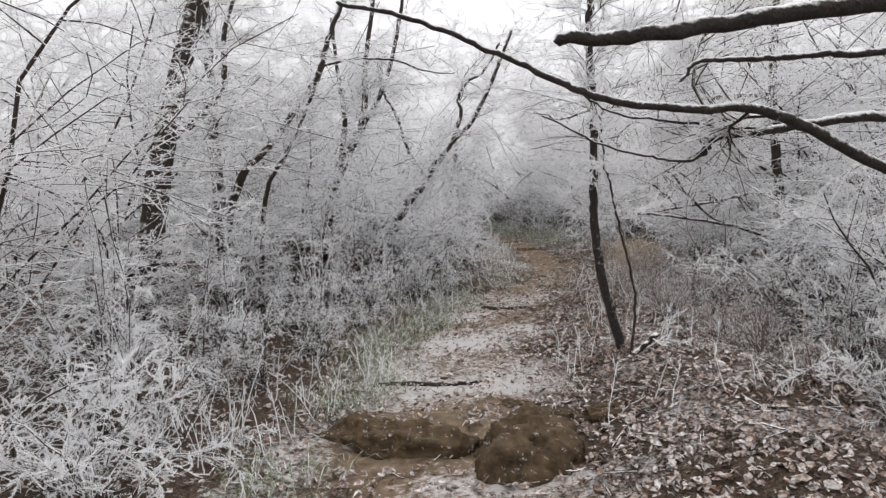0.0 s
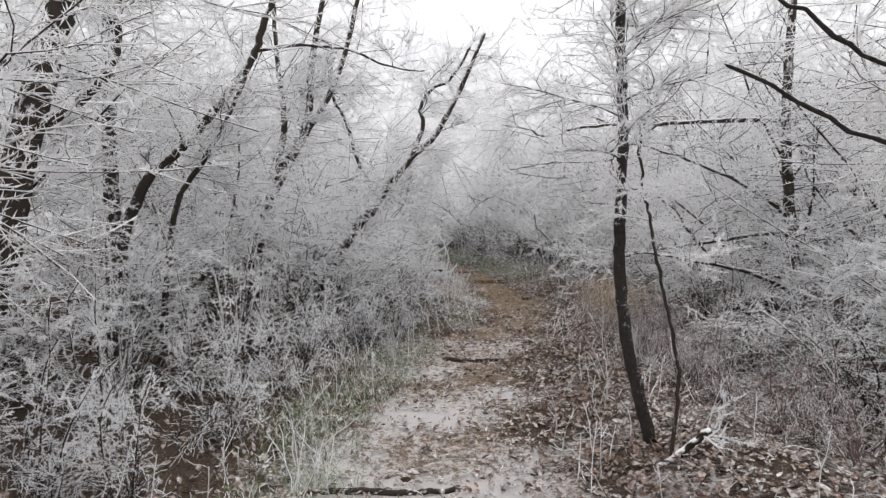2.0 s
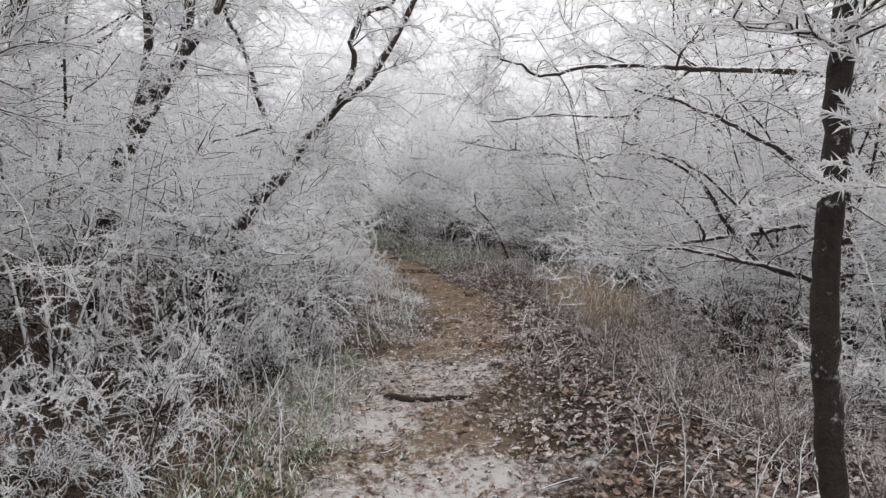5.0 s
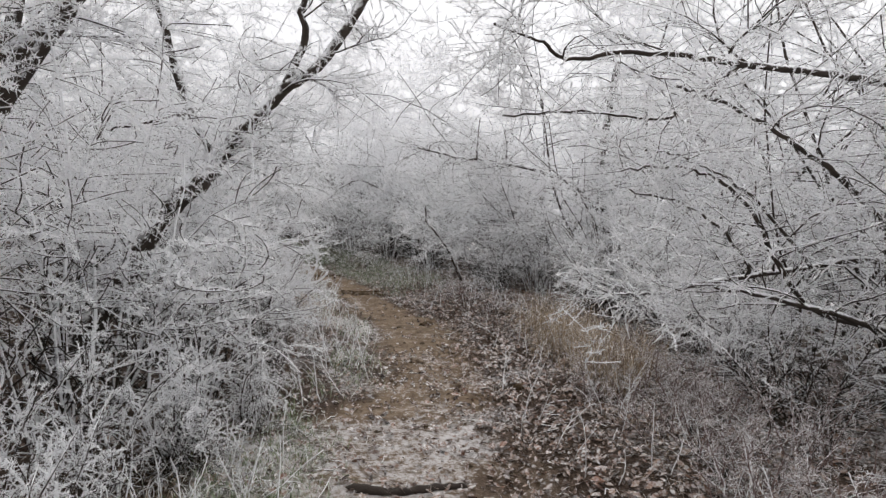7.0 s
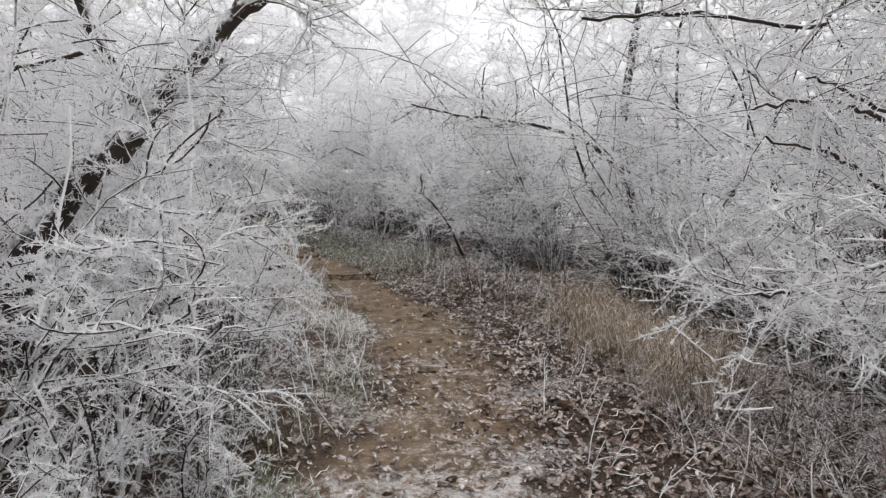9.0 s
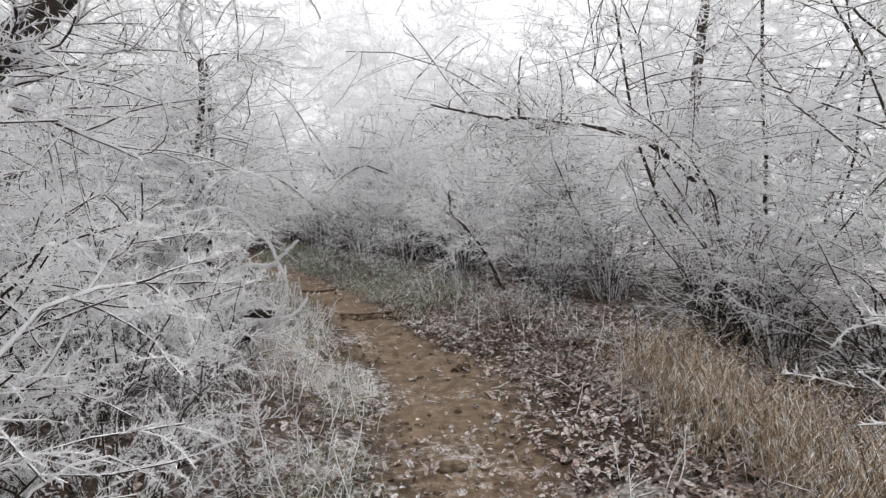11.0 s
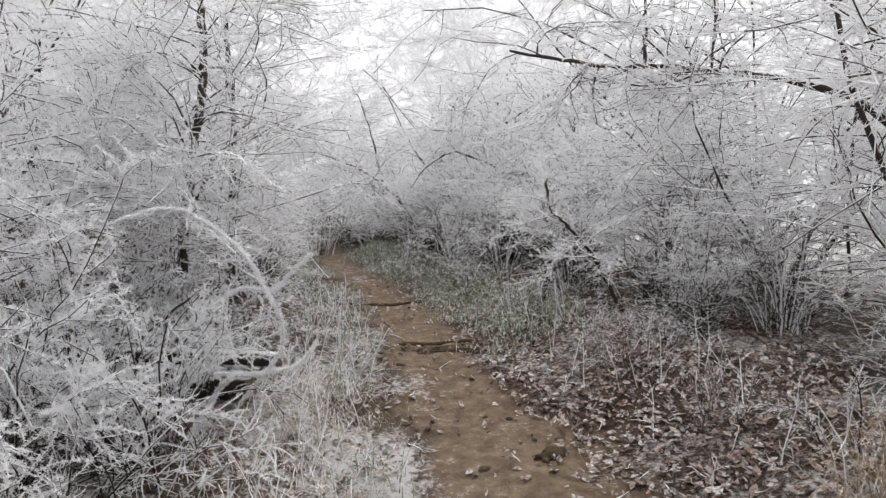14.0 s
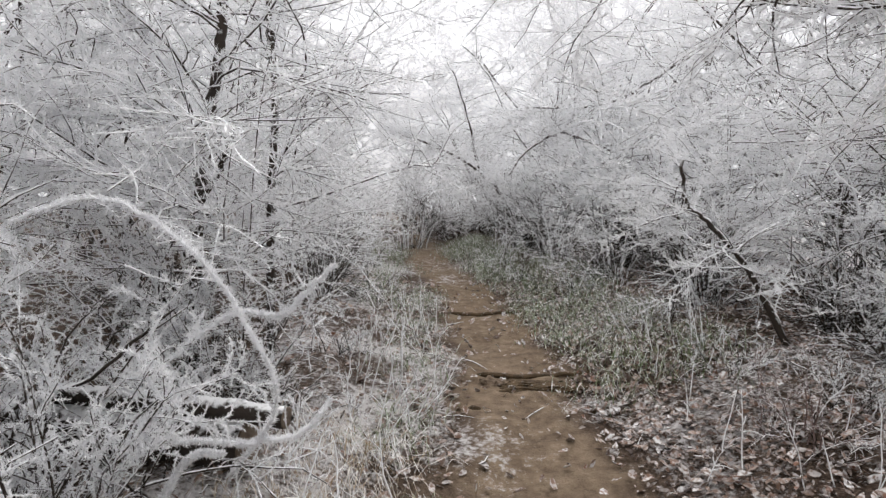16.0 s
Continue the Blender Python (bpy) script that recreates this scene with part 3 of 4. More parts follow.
# ---- shrubs and thickets ----
def shrub(name, label, seed, height, width, stems, n1, n2, n3, thick, k=4, arch=0.5, wood=None, twig=None, category="shrub", lean=38, spread=0.38, crook=0.09, angle=(25, 70), rise=0.15, spur=(0.018, 0.05), flat=1.0, fur=None, plate=0.0022, fitted=False, droop=0.02, inner=0.7, low=0.3, coat=0.003, foot=0.15):
    """A rimed bush of arching stems, branches and twigs with hoar feathers, standing at the origin."""
    rs = np.random.RandomState(seed)
    ob = thing(name, 0, 0, 0, label, category)
    a = rs.uniform(0, 2 * math.pi, stems)
    s0 = np.stack([np.cos(a), np.sin(a), a * 0], 1) * rs.uniform(0, 0.25 * width, stems)[:, None]
    D = unit(np.stack([np.cos(a), np.sin(a), a * 0], 1) * np.tan(np.radians(rs.uniform(3, lean, stems)))[:, None] + np.array([0, 0, 1.0]))
    kk = 9
    P = np.empty((stems, kk, 3))
    P[:, 0] = s0 - np.array([0, 0, 0.08])
    ln = height * rs.uniform(0.6 if fitted else 0.75, 1.25, stems)
    for i in range(1, kk):
        D = unit(D + rs.normal(0, crook, (stems, 3)) + np.array([0, 0, -arch * 0.12]))
        P[:, i] = P[:, i - 1] + D * ln[:, None] / (kk - 1)
    if fitted:
        P[:, :, 2] *= height / np.percentile(P[:, :, 2].max(1), 80)
        P[:, :, :2] *= np.minimum(1, 0.52 * height / np.hypot(P[:, :, 0], P[:, :, 1]).max(1))[:, None, None]
    R = np.linspace(0.0075 if fitted else 0.0105, 0.003, kk) * rs.uniform(0.6, 1.3, (stems, 1)) * (0.35 + 0.55 * min(height, 3.5))
    for line, r in zip(P, R):
        v, f = tubes(line[None], r[None], 5)
        part("stem", mesh_of("stem", v, f, wood or LIMB), ob)
    b1, r1 = grow(P, R, n1, rs, (0.15 * height, spread * height), angle, rise, 6, 0.16, 0.7, foot, 1.0, 0.8 * thick, 0.5, 0.15, 1.5 * droop, flat)
    b2, r2 = grow(b1, r1, n2, rs, (0.07 * height, 0.5 * spread * height), (25, 65), 0.06, k, 0.24, 0.9, 0.1, 1.0, 0.45 * thick, 0.5, 0.3, droop, flat)
    r1, r2 = np.maximum(r1, 0.4 * thick), np.maximum(r2, coat) * rs.uniform(0.55, 1.3, r2.shape) * np.linspace(1.0, 0.7, k)
    v, f = tubes(b1, r1, 3)
    v[:, 2] = np.maximum(v[:, 2], -0.03)
    part("branch_mass", mesh_of("branch_mass", v, f, BARK if wood in (None, LIMB) else wood), ob, "thin branches dark underneath", "stuff")
    # dark filling of inner twigs, more of it makes the bush look shadier
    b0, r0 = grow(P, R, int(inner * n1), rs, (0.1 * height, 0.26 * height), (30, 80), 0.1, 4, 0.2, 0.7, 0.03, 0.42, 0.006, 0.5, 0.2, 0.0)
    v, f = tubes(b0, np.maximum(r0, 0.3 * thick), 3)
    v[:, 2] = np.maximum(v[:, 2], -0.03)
    part("inner_branch_mass", mesh_of("inner_branch_mass", v, f, INNER), ob, "inner twigs with little rime, coloured dark for the shade inside", "stuff")
    v, f = tubes(b2, r2, 3)
    v[:, 2] = np.maximum(v[:, 2], -0.03)
    part("twig_mass", mesh_of("twig_mass", v, f, twig or TWIG), ob, "white rime-coated twigs", "stuff")
    cut = lambda Q: Q[:, np.linspace(0, Q.shape[1] - 1, 4).astype(int)]
    wooden, wr = np.concatenate([cut(P[:, 1:]), cut(b1)]), np.concatenate([cut(R[:, 1:]), cut(r1)])
    n4 = int(0.3 * n3)
    b3, r3 = grow(b2, r2, n3 - n4, rs, spur, (30, 85), 0.2, 2, 0.1, 0.9, 0.0, 1.0, 0.5 * plate, 0.35, 0.3)
    b4, r4 = grow(wooden, wr, n4, rs, spur, (40, 90), 0.8, 2, 0.1, 0.9, 0.0, 1.0, 0.5 * plate, 0.35, 0.3)
    b3 = np.concatenate([b3, b4])
    r3 = np.concatenate([r3, r4])
    rise_of = b3[:, 0, 2] / height
    ok = rs.uniform(0, 1, len(b3)) < low + 1.6 * rise_of
    b3, r3, rise_of = b3[ok], r3[ok], rise_of[ok]
    exposed = np.clip(0.45 + 0.95 * rise_of, 0.45, 1.35)[:, None, None]
    b3[:, 1:] = b3[:, :1] + (b3[:, 1:] - b3[:, :1]) * exposed
    v, f = needles(b3, r3 + 0.5 * plate, rs)
    v[:, 2] = np.maximum(v[:, 2], -0.03)
    part("rime_fur", mesh_of("rime_fur", v, f, fur or HOAR, False), ob, "white needles of hoar frost", "stuff")
    return ob


PLACED = np.random.RandomState(5)


def plant(models, spots, group, sink=0.03):
    """The models stand at the first spots, copies of them at the rest: (x, y, scale)."""
    for i, (x, y, s) in enumerate(spots):
        m = Matrix.Translation((x, y, float(ground_z(x, y)) - sink)) @ Matrix.Rotation(PLACED.uniform(0, 6.28), 4, "Z") @ Matrix.Diagonal((s, s, s * PLACED.uniform(0.9, 1.1), 1))
        ob = models[i % len(models)]
        if i < len(models):
            ob.matrix_basis = m
        else:
            ob = copy_thing_scaled(ob, m)
        tagged(ob, group=group)


def copy_thing_scaled(ob, m):
    c = copy_thing(ob, Matrix())
    c.matrix_basis = m
    return c


DENSE = "dense white rimed bush of fine level sprays"
dense = [shrub("rimed_bush", DENSE, 100 + i, 1.7, 1.3, 20, 210, 760, 35000, 0.009, 4, 1.6, LIMB, spread=0.34, lean=46, crook=0.13, angle=(35, 85), rise=0.05, spur=(0.013, 0.038), flat=0.42, plate=0.0042, coat=0.003, foot=0.35, fitted=True, droop=0.04, inner=1.0, low=0.22) for i in range(4)]
plant(dense, [(-0.95, 9.6, 1.12), (-1.85, 8.9, 1.05), (-2.5, 7.5, 0.85), (-3.6, 7.4, 0.85), (-1.1, 11.6, 1.15), (-0.6, 12.9, 0.95), (0.0, 15.1, 0.9), (-0.7, 16.6, 1.2), (0.2, 18.3, 0.95), (-3.2, 6.0, 0.7), (-3.7, 4.3, 1.2), (-1.0, 14.0, 1.2),
              (4.0, 17.3, 0.95), (5.0, 16.6, 1.15), (3.5, 18.9, 0.95), (3.1, 20.6, 1.0), (2.6, 22.4, 1.0), (4.5, 19.4, 1.25), (5.5, 13.5, 1.0), (5.2, 15.2, 0.85), (4.9, 12.2, 0.9), (4.3, 7.7, 0.85), (3.9, 5.7, 0.8), (4.2, 3.9, 1.1), (-0.6, 20.5, 1.2), (0.6, 25.0, 1.3), (4.7, 10.4, 0.8), (-2.9, 9.6, 0.95), (-0.35, 10.2, 1.0), (2.0, 27.5, 1.3), (3.6, 24.0, 1.2)], "dense rimed bushes")
furry = [shrub("furred_bush", "bush of curling canes furred with needles of rime", 130 + i, 1.2, 0.8, 13, 75, 270, 25000, 0.0075, 5, 1.5, BARK, LIMB, inner=1.4, low=0.2, lean=46, crook=0.16, spur=(0.011, 0.026), plate=0.0036, coat=0.0036, fitted=True) for i in range(3)]
plant(furry, [(-1.3, 8.6, 0.65), (-0.35, 11.4, 0.65), (0.2, 14.75, 0.7), (-0.05, 13.8, 0.75), (0.05, 12.95, 0.65), (-0.45, 9.1, 0.65), (-0.1, 12.4, 0.8), (-0.1, 13.1, 0.95), (0.45, 13.35, 0.6), (0.5, 14.9, 0.9), (-0.5, 13.6, 1.15), (-1.0, 8.35, 0.55), (-0.75, 8.75, 0.55), (-1.5, 7.6, 0.6), (0.05, 9.9, 0.6), (0.2, 10.9, 0.7), (0.3, 11.8, 0.75), (-0.3, 9.2, 0.7), (-1.9, 7.5, 0.75), (-2.2, 6.5, 0.8), (-2.1, 5.3, 0.75), (-2.3, 4.2, 0.85), (2.65, 3.7, 0.7), (2.95, 4.6, 0.6)], "furred bushes")
loose = [shrub("open_bush", "open rimed bush with dark stems showing", 200 + i, 1.6, 0.7, 11, 90, 360, 15000, 0.0085, 4, 0.6, BARK, crook=0.15, spread=0.42, spur=(0.014, 0.04), flat=0.5, plate=0.0042, inner=2.6, coat=0.0032) for i in range(3)]
plant(loose, [(3.4, 5.9, 0.75), (3.3, 7.3, 0.6), (3.7, 4.6, 1.0), (3.9, 8.9, 0.8), (4.4, 9.9, 0.6), (4.9, 11.2, 0.95), (5.0, 13.0, 1.1),
              (4.5, 15.2, 0.7), (4.6, 16.2, 0.8), (4.2, 18.2, 1.1), (3.8, 19.8, 1.1), (2.9, 22.2, 1.0), (4.6, 20.8, 1.5),
              (-3.4, 6.6, 1.2), (-3.4, 9.6, 1.2), (0.0, 19.4, 1.0), (-0.6, 21.8, 1.2), (2.2, 25.0, 1.1), (1.5, 26.6, 1.1), (0.9, 28.0, 1.2), (-1.2, 24.5, 1.2), (-1.6, 27.5, 1.3)], "open bushes beside the path")
thick = [shrub("thick_rimed_bush", "bush with canes furred in thick white rime", 250 + i, 1.15, 0.5, 7, 40, 200, 22000, 0.0085, 4, 1.2, BARK, RIMEWOOD, spread=0.5, crook=0.18, spur=(0.012, 0.028), plate=0.0036, coat=0.004) for i in range(2)]
plant(thick, [(-2.0, 3.1, 0.75), (0.3, 13.4, 0.9), (-2.7, 3.5, 0.9), (0.15, 14.0, 0.8), (2.45, 3.3, 0.6), (-0.4, 14.6, 0.9), (0.3, 12.75, 0.75), (0.5, 13.2, 0.75), (-1.65, 2.9, 0.6)], "thickly rimed bushes")
bramble = [shrub("bramble", "low tangled rimed bramble canes", 270 + i, 0.6, 0.9, 14, 70, 260, 4000, 0.006, 4, 1.8, BARK, STALK, lean=60, crook=0.16, spur=(0.01, 0.028), plate=0.0028, coat=0.0032) for i in range(3)]
plant(bramble, [(-1.65, 5.0, 0.9), (-1.7, 6.2, 0.95), (-1.4, 7.2, 0.9), (-1.0, 8.2, 0.8), (-0.35, 9.3, 0.8), (0.1, 10.4, 0.75), (0.55, 11.5, 0.7), (0.55, 12.8, 0.7), (0.75, 15.0, 0.7), (0.7, 16.2, 0.8), (0.65, 18.6, 0.9),
                (0.2, 20.5, 1.0), (3.4, 15.6, 0.8), (3.5, 17.0, 0.9), (3.0, 18.4, 0.9), (2.7, 19.8, 0.9), (2.3, 21.4, 0.9), (3.9, 14.9, 0.7), (-1.6, 3.8, 0.8), (4.0, 12.9, 0.8)], "brambles at the path edge")
stalks = [shrub("dead_stalk_clump", "clump of thin upright brown stalks, half rimed", 280 + i, 0.5, 1.0, 24, 80, 260, 3000, 0.0034, 4, 0.7, STALK2, STALK2, lean=42, crook=0.16, spur=(0.01, 0.03), fur=BROWNHOAR, plate=0.002, coat=0.002) for i in range(3)]
plant(stalks, [(2.6, 5.0, 1.1), (2.55, 6.4, 1.0), (2.5, 7.4, 1.0), (2.5, 7.9, 1.1), (2.75, 7.2, 1.2), (2.8, 9.0, 0.9), (2.9, 8.6, 1.2), (3.2, 9.4, 1.1), (3.4, 10.2, 1.1), (3.0, 6.3, 1.2), (2.5, 4.2, 0.8), (3.6, 13.6, 0.8), (3.5, 14.6, 0.8), (2.75, 9.8, 0.8), (4.0, 11.2, 1.1), (2.7, 8.2, 0.9), (2.6, 6.9, 1.1), (2.7, 5.8, 1.0), (3.3, 8.4, 1.2), (3.5, 9.3, 1.2), (2.6, 5.4, 1.0)], "dead stalks on the bank")
tall = [shrub("tall_thicket", "tall rimed thicket of many thin stems", 300 + i, 4.6, 1.4, 6, 85, 560, 12000, 0.013, 4, 0.35, BARK, lean=40, spread=0.42, crook=0.17, angle=(40, 95), rise=0.0, spur=(0.03, 0.09), flat=0.45, plate=0.007, coat=0.0055, droop=0.03) for i in range(3)]
# some at the far sides are unseen, added to shade the banks
plant(tall, [(-4.8, 7.6, 0.9), (-4.1, 10.6, 1.0), (-2.9, 12.8, 1.0), (-2.2, 15.0, 0.8), (-2.0, 18.0, 0.9), (-3.6, 16.6, 1.1), (-1.0, 21.2, 1.0), (-5.0, 13.2, 1.2),
             (5.2, 6.2, 0.9), (6.0, 11.6, 0.9), (7.0, 12.6, 1.1), (6.6, 16.8, 0.9), (7.3, 19.2, 1.1), (4.4, 22.8, 1.0), (4.2, 26.0, 1.2), (6.6, 8.0, 1.1), (4.6, 2.4, 0.9), (-4.6, 3.2, 0.9), (3.0, 28.0, 1.0), (-2.6, 10.8, 0.8), (5.8, 4.4, 0.9), (6.4, 6.4, 1.0), (5.6, 10.2, 0.8), (5.6, 13.4, 0.8), (5.9, 15.6, 0.8), (5.3, 17.8, 0.8), (-4.2, 4.6, 0.85), (-3.7, 1.8, 0.8), (7.4, 10.2, 1.1), (7.6, 15.0, 1.1), (6.9, 11.3, 1.0), (6.9, 17.8, 1.1)], "thickets behind the path")
far = [shrub("far_tree", "far rimed tree, coloured paler to suggest mist", 400 + i, 6.5, 1.5, 5, 50, 270, 5000, 0.020, 4, 0.3, HAZEBARK, HAZETWIG, category="tree", lean=34, spread=0.4, crook=0.16, angle=(35, 90), rise=0.02, spur=(0.06, 0.19), flat=0.5, plate=0.014, coat=0.011) for i in range(3)]
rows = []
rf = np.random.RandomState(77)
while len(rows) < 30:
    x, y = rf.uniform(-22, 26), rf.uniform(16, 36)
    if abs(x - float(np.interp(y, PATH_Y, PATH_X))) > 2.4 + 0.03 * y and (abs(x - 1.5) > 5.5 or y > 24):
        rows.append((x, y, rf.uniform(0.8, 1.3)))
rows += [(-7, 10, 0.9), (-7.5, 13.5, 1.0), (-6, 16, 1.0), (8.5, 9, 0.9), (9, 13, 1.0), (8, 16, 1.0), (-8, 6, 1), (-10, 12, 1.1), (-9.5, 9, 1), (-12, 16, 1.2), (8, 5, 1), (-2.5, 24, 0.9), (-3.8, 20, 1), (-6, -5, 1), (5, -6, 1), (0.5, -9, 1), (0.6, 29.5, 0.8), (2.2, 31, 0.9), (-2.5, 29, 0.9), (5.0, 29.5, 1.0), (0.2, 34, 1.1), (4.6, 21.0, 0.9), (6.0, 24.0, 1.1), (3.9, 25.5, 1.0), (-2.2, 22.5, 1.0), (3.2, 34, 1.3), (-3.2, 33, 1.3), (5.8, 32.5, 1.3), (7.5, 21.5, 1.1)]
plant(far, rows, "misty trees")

# brush at the left edge of the path
fill = np.random.RandomState(15)
for model, x, y, s in [(furry[0], -1.95, 3.9, 0.72), (thick[1], -1.7, 3.0, 0.7), (furry[1], -1.55, 5.2, 0.6), (furry[0], -1.3, 6.2, 0.62), (furry[1], -1.0, 7.4, 0.62)]:
    m = Matrix.Translation((x, y, float(ground_z(x, y)) - 0.03)) @ Matrix.Rotation(fill.uniform(0, 6.28), 4, "Z") @ Matrix.Diagonal((s, s, s, 1))
    copy_thing_scaled(model, m)

# ---- glowing backdrop in place of mist beyond the trees ----
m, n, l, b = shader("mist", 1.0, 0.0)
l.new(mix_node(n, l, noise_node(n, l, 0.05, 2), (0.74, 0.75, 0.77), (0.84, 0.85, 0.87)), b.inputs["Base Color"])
# emission gives the ring its glow; its height also covers the low sky
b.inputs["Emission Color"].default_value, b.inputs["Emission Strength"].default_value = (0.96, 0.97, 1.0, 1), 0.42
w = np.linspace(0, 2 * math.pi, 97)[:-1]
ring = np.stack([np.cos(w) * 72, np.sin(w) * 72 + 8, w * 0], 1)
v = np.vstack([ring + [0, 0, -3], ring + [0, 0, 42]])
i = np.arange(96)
tagged(new("backdrop", mesh_of("backdrop", v, np.stack([i, (i + 1) % 96, (i + 1) % 96 + 96, i + 96], 1), m)), "glowing ring standing in for pale mist beyond the trees", "backdrop", kind="structure")


# ---- the ground's own things ----
def lump(seed, sx, sy, sz, rough=0.25, sub=3, crag=False):
    """An uneven, rounded lump of stone or earth."""
    bm = bmesh.new()
    bmesh.ops.create_icosphere(bm, subdivisions=sub, radius=1)
    for v in bm.verts:
        c = v.co.copy()
        k = 1 + rough * noise.noise(c * 1.6 + Vector((seed, 0, 0))) + 0.45 * rough * noise.noise(c * 3.7 + Vector((0, seed, 0))) + 0.2 * rough * noise.noise(c * 9 + Vector((0, 0, seed)))
        if crag:
            d = noise.voronoi(c * 2.1 + Vector((seed, seed, 0)))[0]
            k *= 0.74 + 0.6 * min(d[1] - d[0], 0.42)
        v.co = Vector((c.x * sx, c.y * sy, c.z * sz)) * k
    me = bpy.data.meshes.new("lump")
    bm.to_mesh(me)
    bm.free()
    for p in me.polygons:
        p.use_smooth = True
    return me


def blocky(seed, sx, sy, sz):
    """A broken stone: flat faces cut off a ball, worn edges, pitted skin."""
    rs = np.random.RandomState(int(seed * 10))
    cuts = [(Vector(d).normalized(), rs.uniform(0.55, 0.8)) for d in unit(rs.normal(size=(11, 3)))] + [(Vector((0.1, -0.1, 1)).normalized(), 0.62)]
    bm = bmesh.new()
    bmesh.ops.create_icosphere(bm, subdivisions=5, radius=1)
    for v in bm.verts:
        c = v.co.normalized()
        w = c + 0.16 * Vector((noise.noise(c * 2.3 + Vector((seed, 0, 0))), noise.noise(c * 2.3 + Vector((0, seed, 0))), noise.noise(c * 2.3 + Vector((0, 0, seed)))))
        d = [h / max(w.dot(n), 0.05) for n, h in cuts]
        k = -math.log(sum(math.exp(-26 * min(e, 2.0)) for e in d + [1.0])) / 26
        pit = noise.noise(c * 4 + Vector((seed, 2, 0)))
        k += 0.11 * noise.noise(c * 5 + Vector((seed, 1, 0))) - 0.22 * max(pit - 0.12, 0) + 0.035 * noise.noise(c * 12 + Vector((seed, 3, 0))) + 0.018 * noise.noise(c * 29 + Vector((seed, 5, 0)))
        v.co = Vector((c.x * sx, c.y * sy, c.z * sz)) * k * 1.25
    me = bpy.data.meshes.new("rock")
    bm.to_mesh(me)
    bm.free()
    for p in me.polygons:
        p.use_smooth = True
    return me


def rock(name, label, x, y, sizes, seed, mat, sink, turn=0.0):
    me = blocky(seed, *sizes) if sizes[0] > 0.15 else lump(seed, *sizes, 0.5, 4)
    me.materials.append(mat)
    ob = tagged(new(name, me), label, "rock")
    ob.matrix_basis = Matrix.Translation((x, y, float(ground_z(x, y)) - sink)) @ Matrix.Rotation(turn, 4, "Z")
    return ob


rock("muddy_rock", "low muddy brown rock breaking through the path", -0.35, 4.15, (0.46, 0.28, 0.25), 3.1, EARTH, 0.05)
rock("muddy_rock", "muddy brown rock with bits of rime, in the path", 0.45, 3.95, (0.34, 0.36, 0.35), 5.7, EARTH, 0.05)
rock("muddy_rock", "rounded muddy stone in the path", 0.72, 4.5, (0.24, 0.2, 0.15), 8.2, EARTH, 0.04)
rock("muddy_rock", "flat muddy brown stone among leaves", 1.18, 4.45, (0.24, 0.14, 0.10), 9.4, EARTH, 0.03)
rock("muddy_rock", "flat mud-covered stone on the path", 0.55, 5.0, (0.22, 0.1, 0.07), 11.3, EARTH, 0.03)
rock("mud_ledge", "worn ledge of brown mud across the path", 2.3, 15.85, (0.34, 0.12, 0.06), 13.7, EARTH, 0.02)
rock("path_stone", "half-buried stone at the path side", 1.95, 15.9, (0.09, 0.06, 0.06), 15.2, STONE, 0.01)
rock("path_stone", "half-buried stone at the path side", 1.84, 11.72, (0.09, 0.07, 0.05), 16.2, STONE, 0.01)
rock("path_stone", "dark stone among frosty leaves", 2.46, 10.57, (0.06, 0.06, 0.06), 17.2, EARTH, 0.0)
rock("path_stone", "rusty brown stone among wet leaves", 2.6, 13.6, (0.10, 0.08, 0.06), 18.2, EARTH, 0.01)


def stick(name, label, points, r0, r1, seed, mat, lift=0.4, category="stick", fur=0):
    rs = np.random.RandomState(seed)
    pts = [(x, y, float(ground_z(x, y)) + dz + lift * r0) for x, y, dz in points]
    line, r = spine(pts, 5 * len(pts), r0, r1, rs, 0.006)
    r[0], r[-1] = r[0] * 0.12, r[-1] * 0.08
    v, f = tubes(line[None], r[None], 7)
    if not fur:
        return tagged(new(name, mesh_of(name, v, f, mat)), label, category)
    ob = thing(name, *pts[0], label, category)
    at0 = np.array(pts[0])
    part("wood", mesh_of("wood", v - at0, f, mat), ob)
    b3, r3 = grow(line[None], r[None], fur, rs, (0.014, 0.034), (40, 90), 0.25, 2, 0.1, 0.5, 0.0, 0.99, 0.0045, 0.4, 0.2)
    v, f = needles(b3, np.maximum(r3, 0.003), rs)
    part("rime_fur", mesh_of("rime_fur", v - at0, f, HOAR, False), ob, "white needles of hoar frost", "stuff")
    return ob


stick("fallen_stick", "bent dark stick lying across the frosty path", [(-0.71, 5.52, 0), (-0.35, 5.58, 0.01), (0.0, 5.55, 0.0), (0.32, 5.56, 0.0)], 0.026, 0.016, 1, STICKBARK)
stick("fallen_stick", "brown stick lying across the path", [(0.52, 9.05, 0), (0.75, 8.98, 0.0), (1.0, 8.95, 0.0), (1.25, 8.92, 0.0)], 0.03, 0.02, 2, STICKBARK)
stick("root", "dark root crossing the muddy path", [(1.85, 16.05, -0.01), (2.2, 16.0, 0.01), (2.5, 16.04, 0.01), (2.8, 16.02, -0.02)], 0.022, 0.016, 3, EARTH)
stick("root", "dark root crossing the muddy path", [(1.6, 18.2, -0.01), (1.9, 18.12, 0.01), (2.3, 18.2, 0.01), (2.5, 18.2, -0.02)], 0.024, 0.016, 4, EARTH)
stick("fallen_branch", "dark bare branch propped in the rimed brush", [(-0.45, 13.95, 0.02), (0.0, 13.9, 0.40), (0.25, 13.9, 0.50), (0.62, 13.9, 0.84)], 0.012, 0.007, 5, BARK)
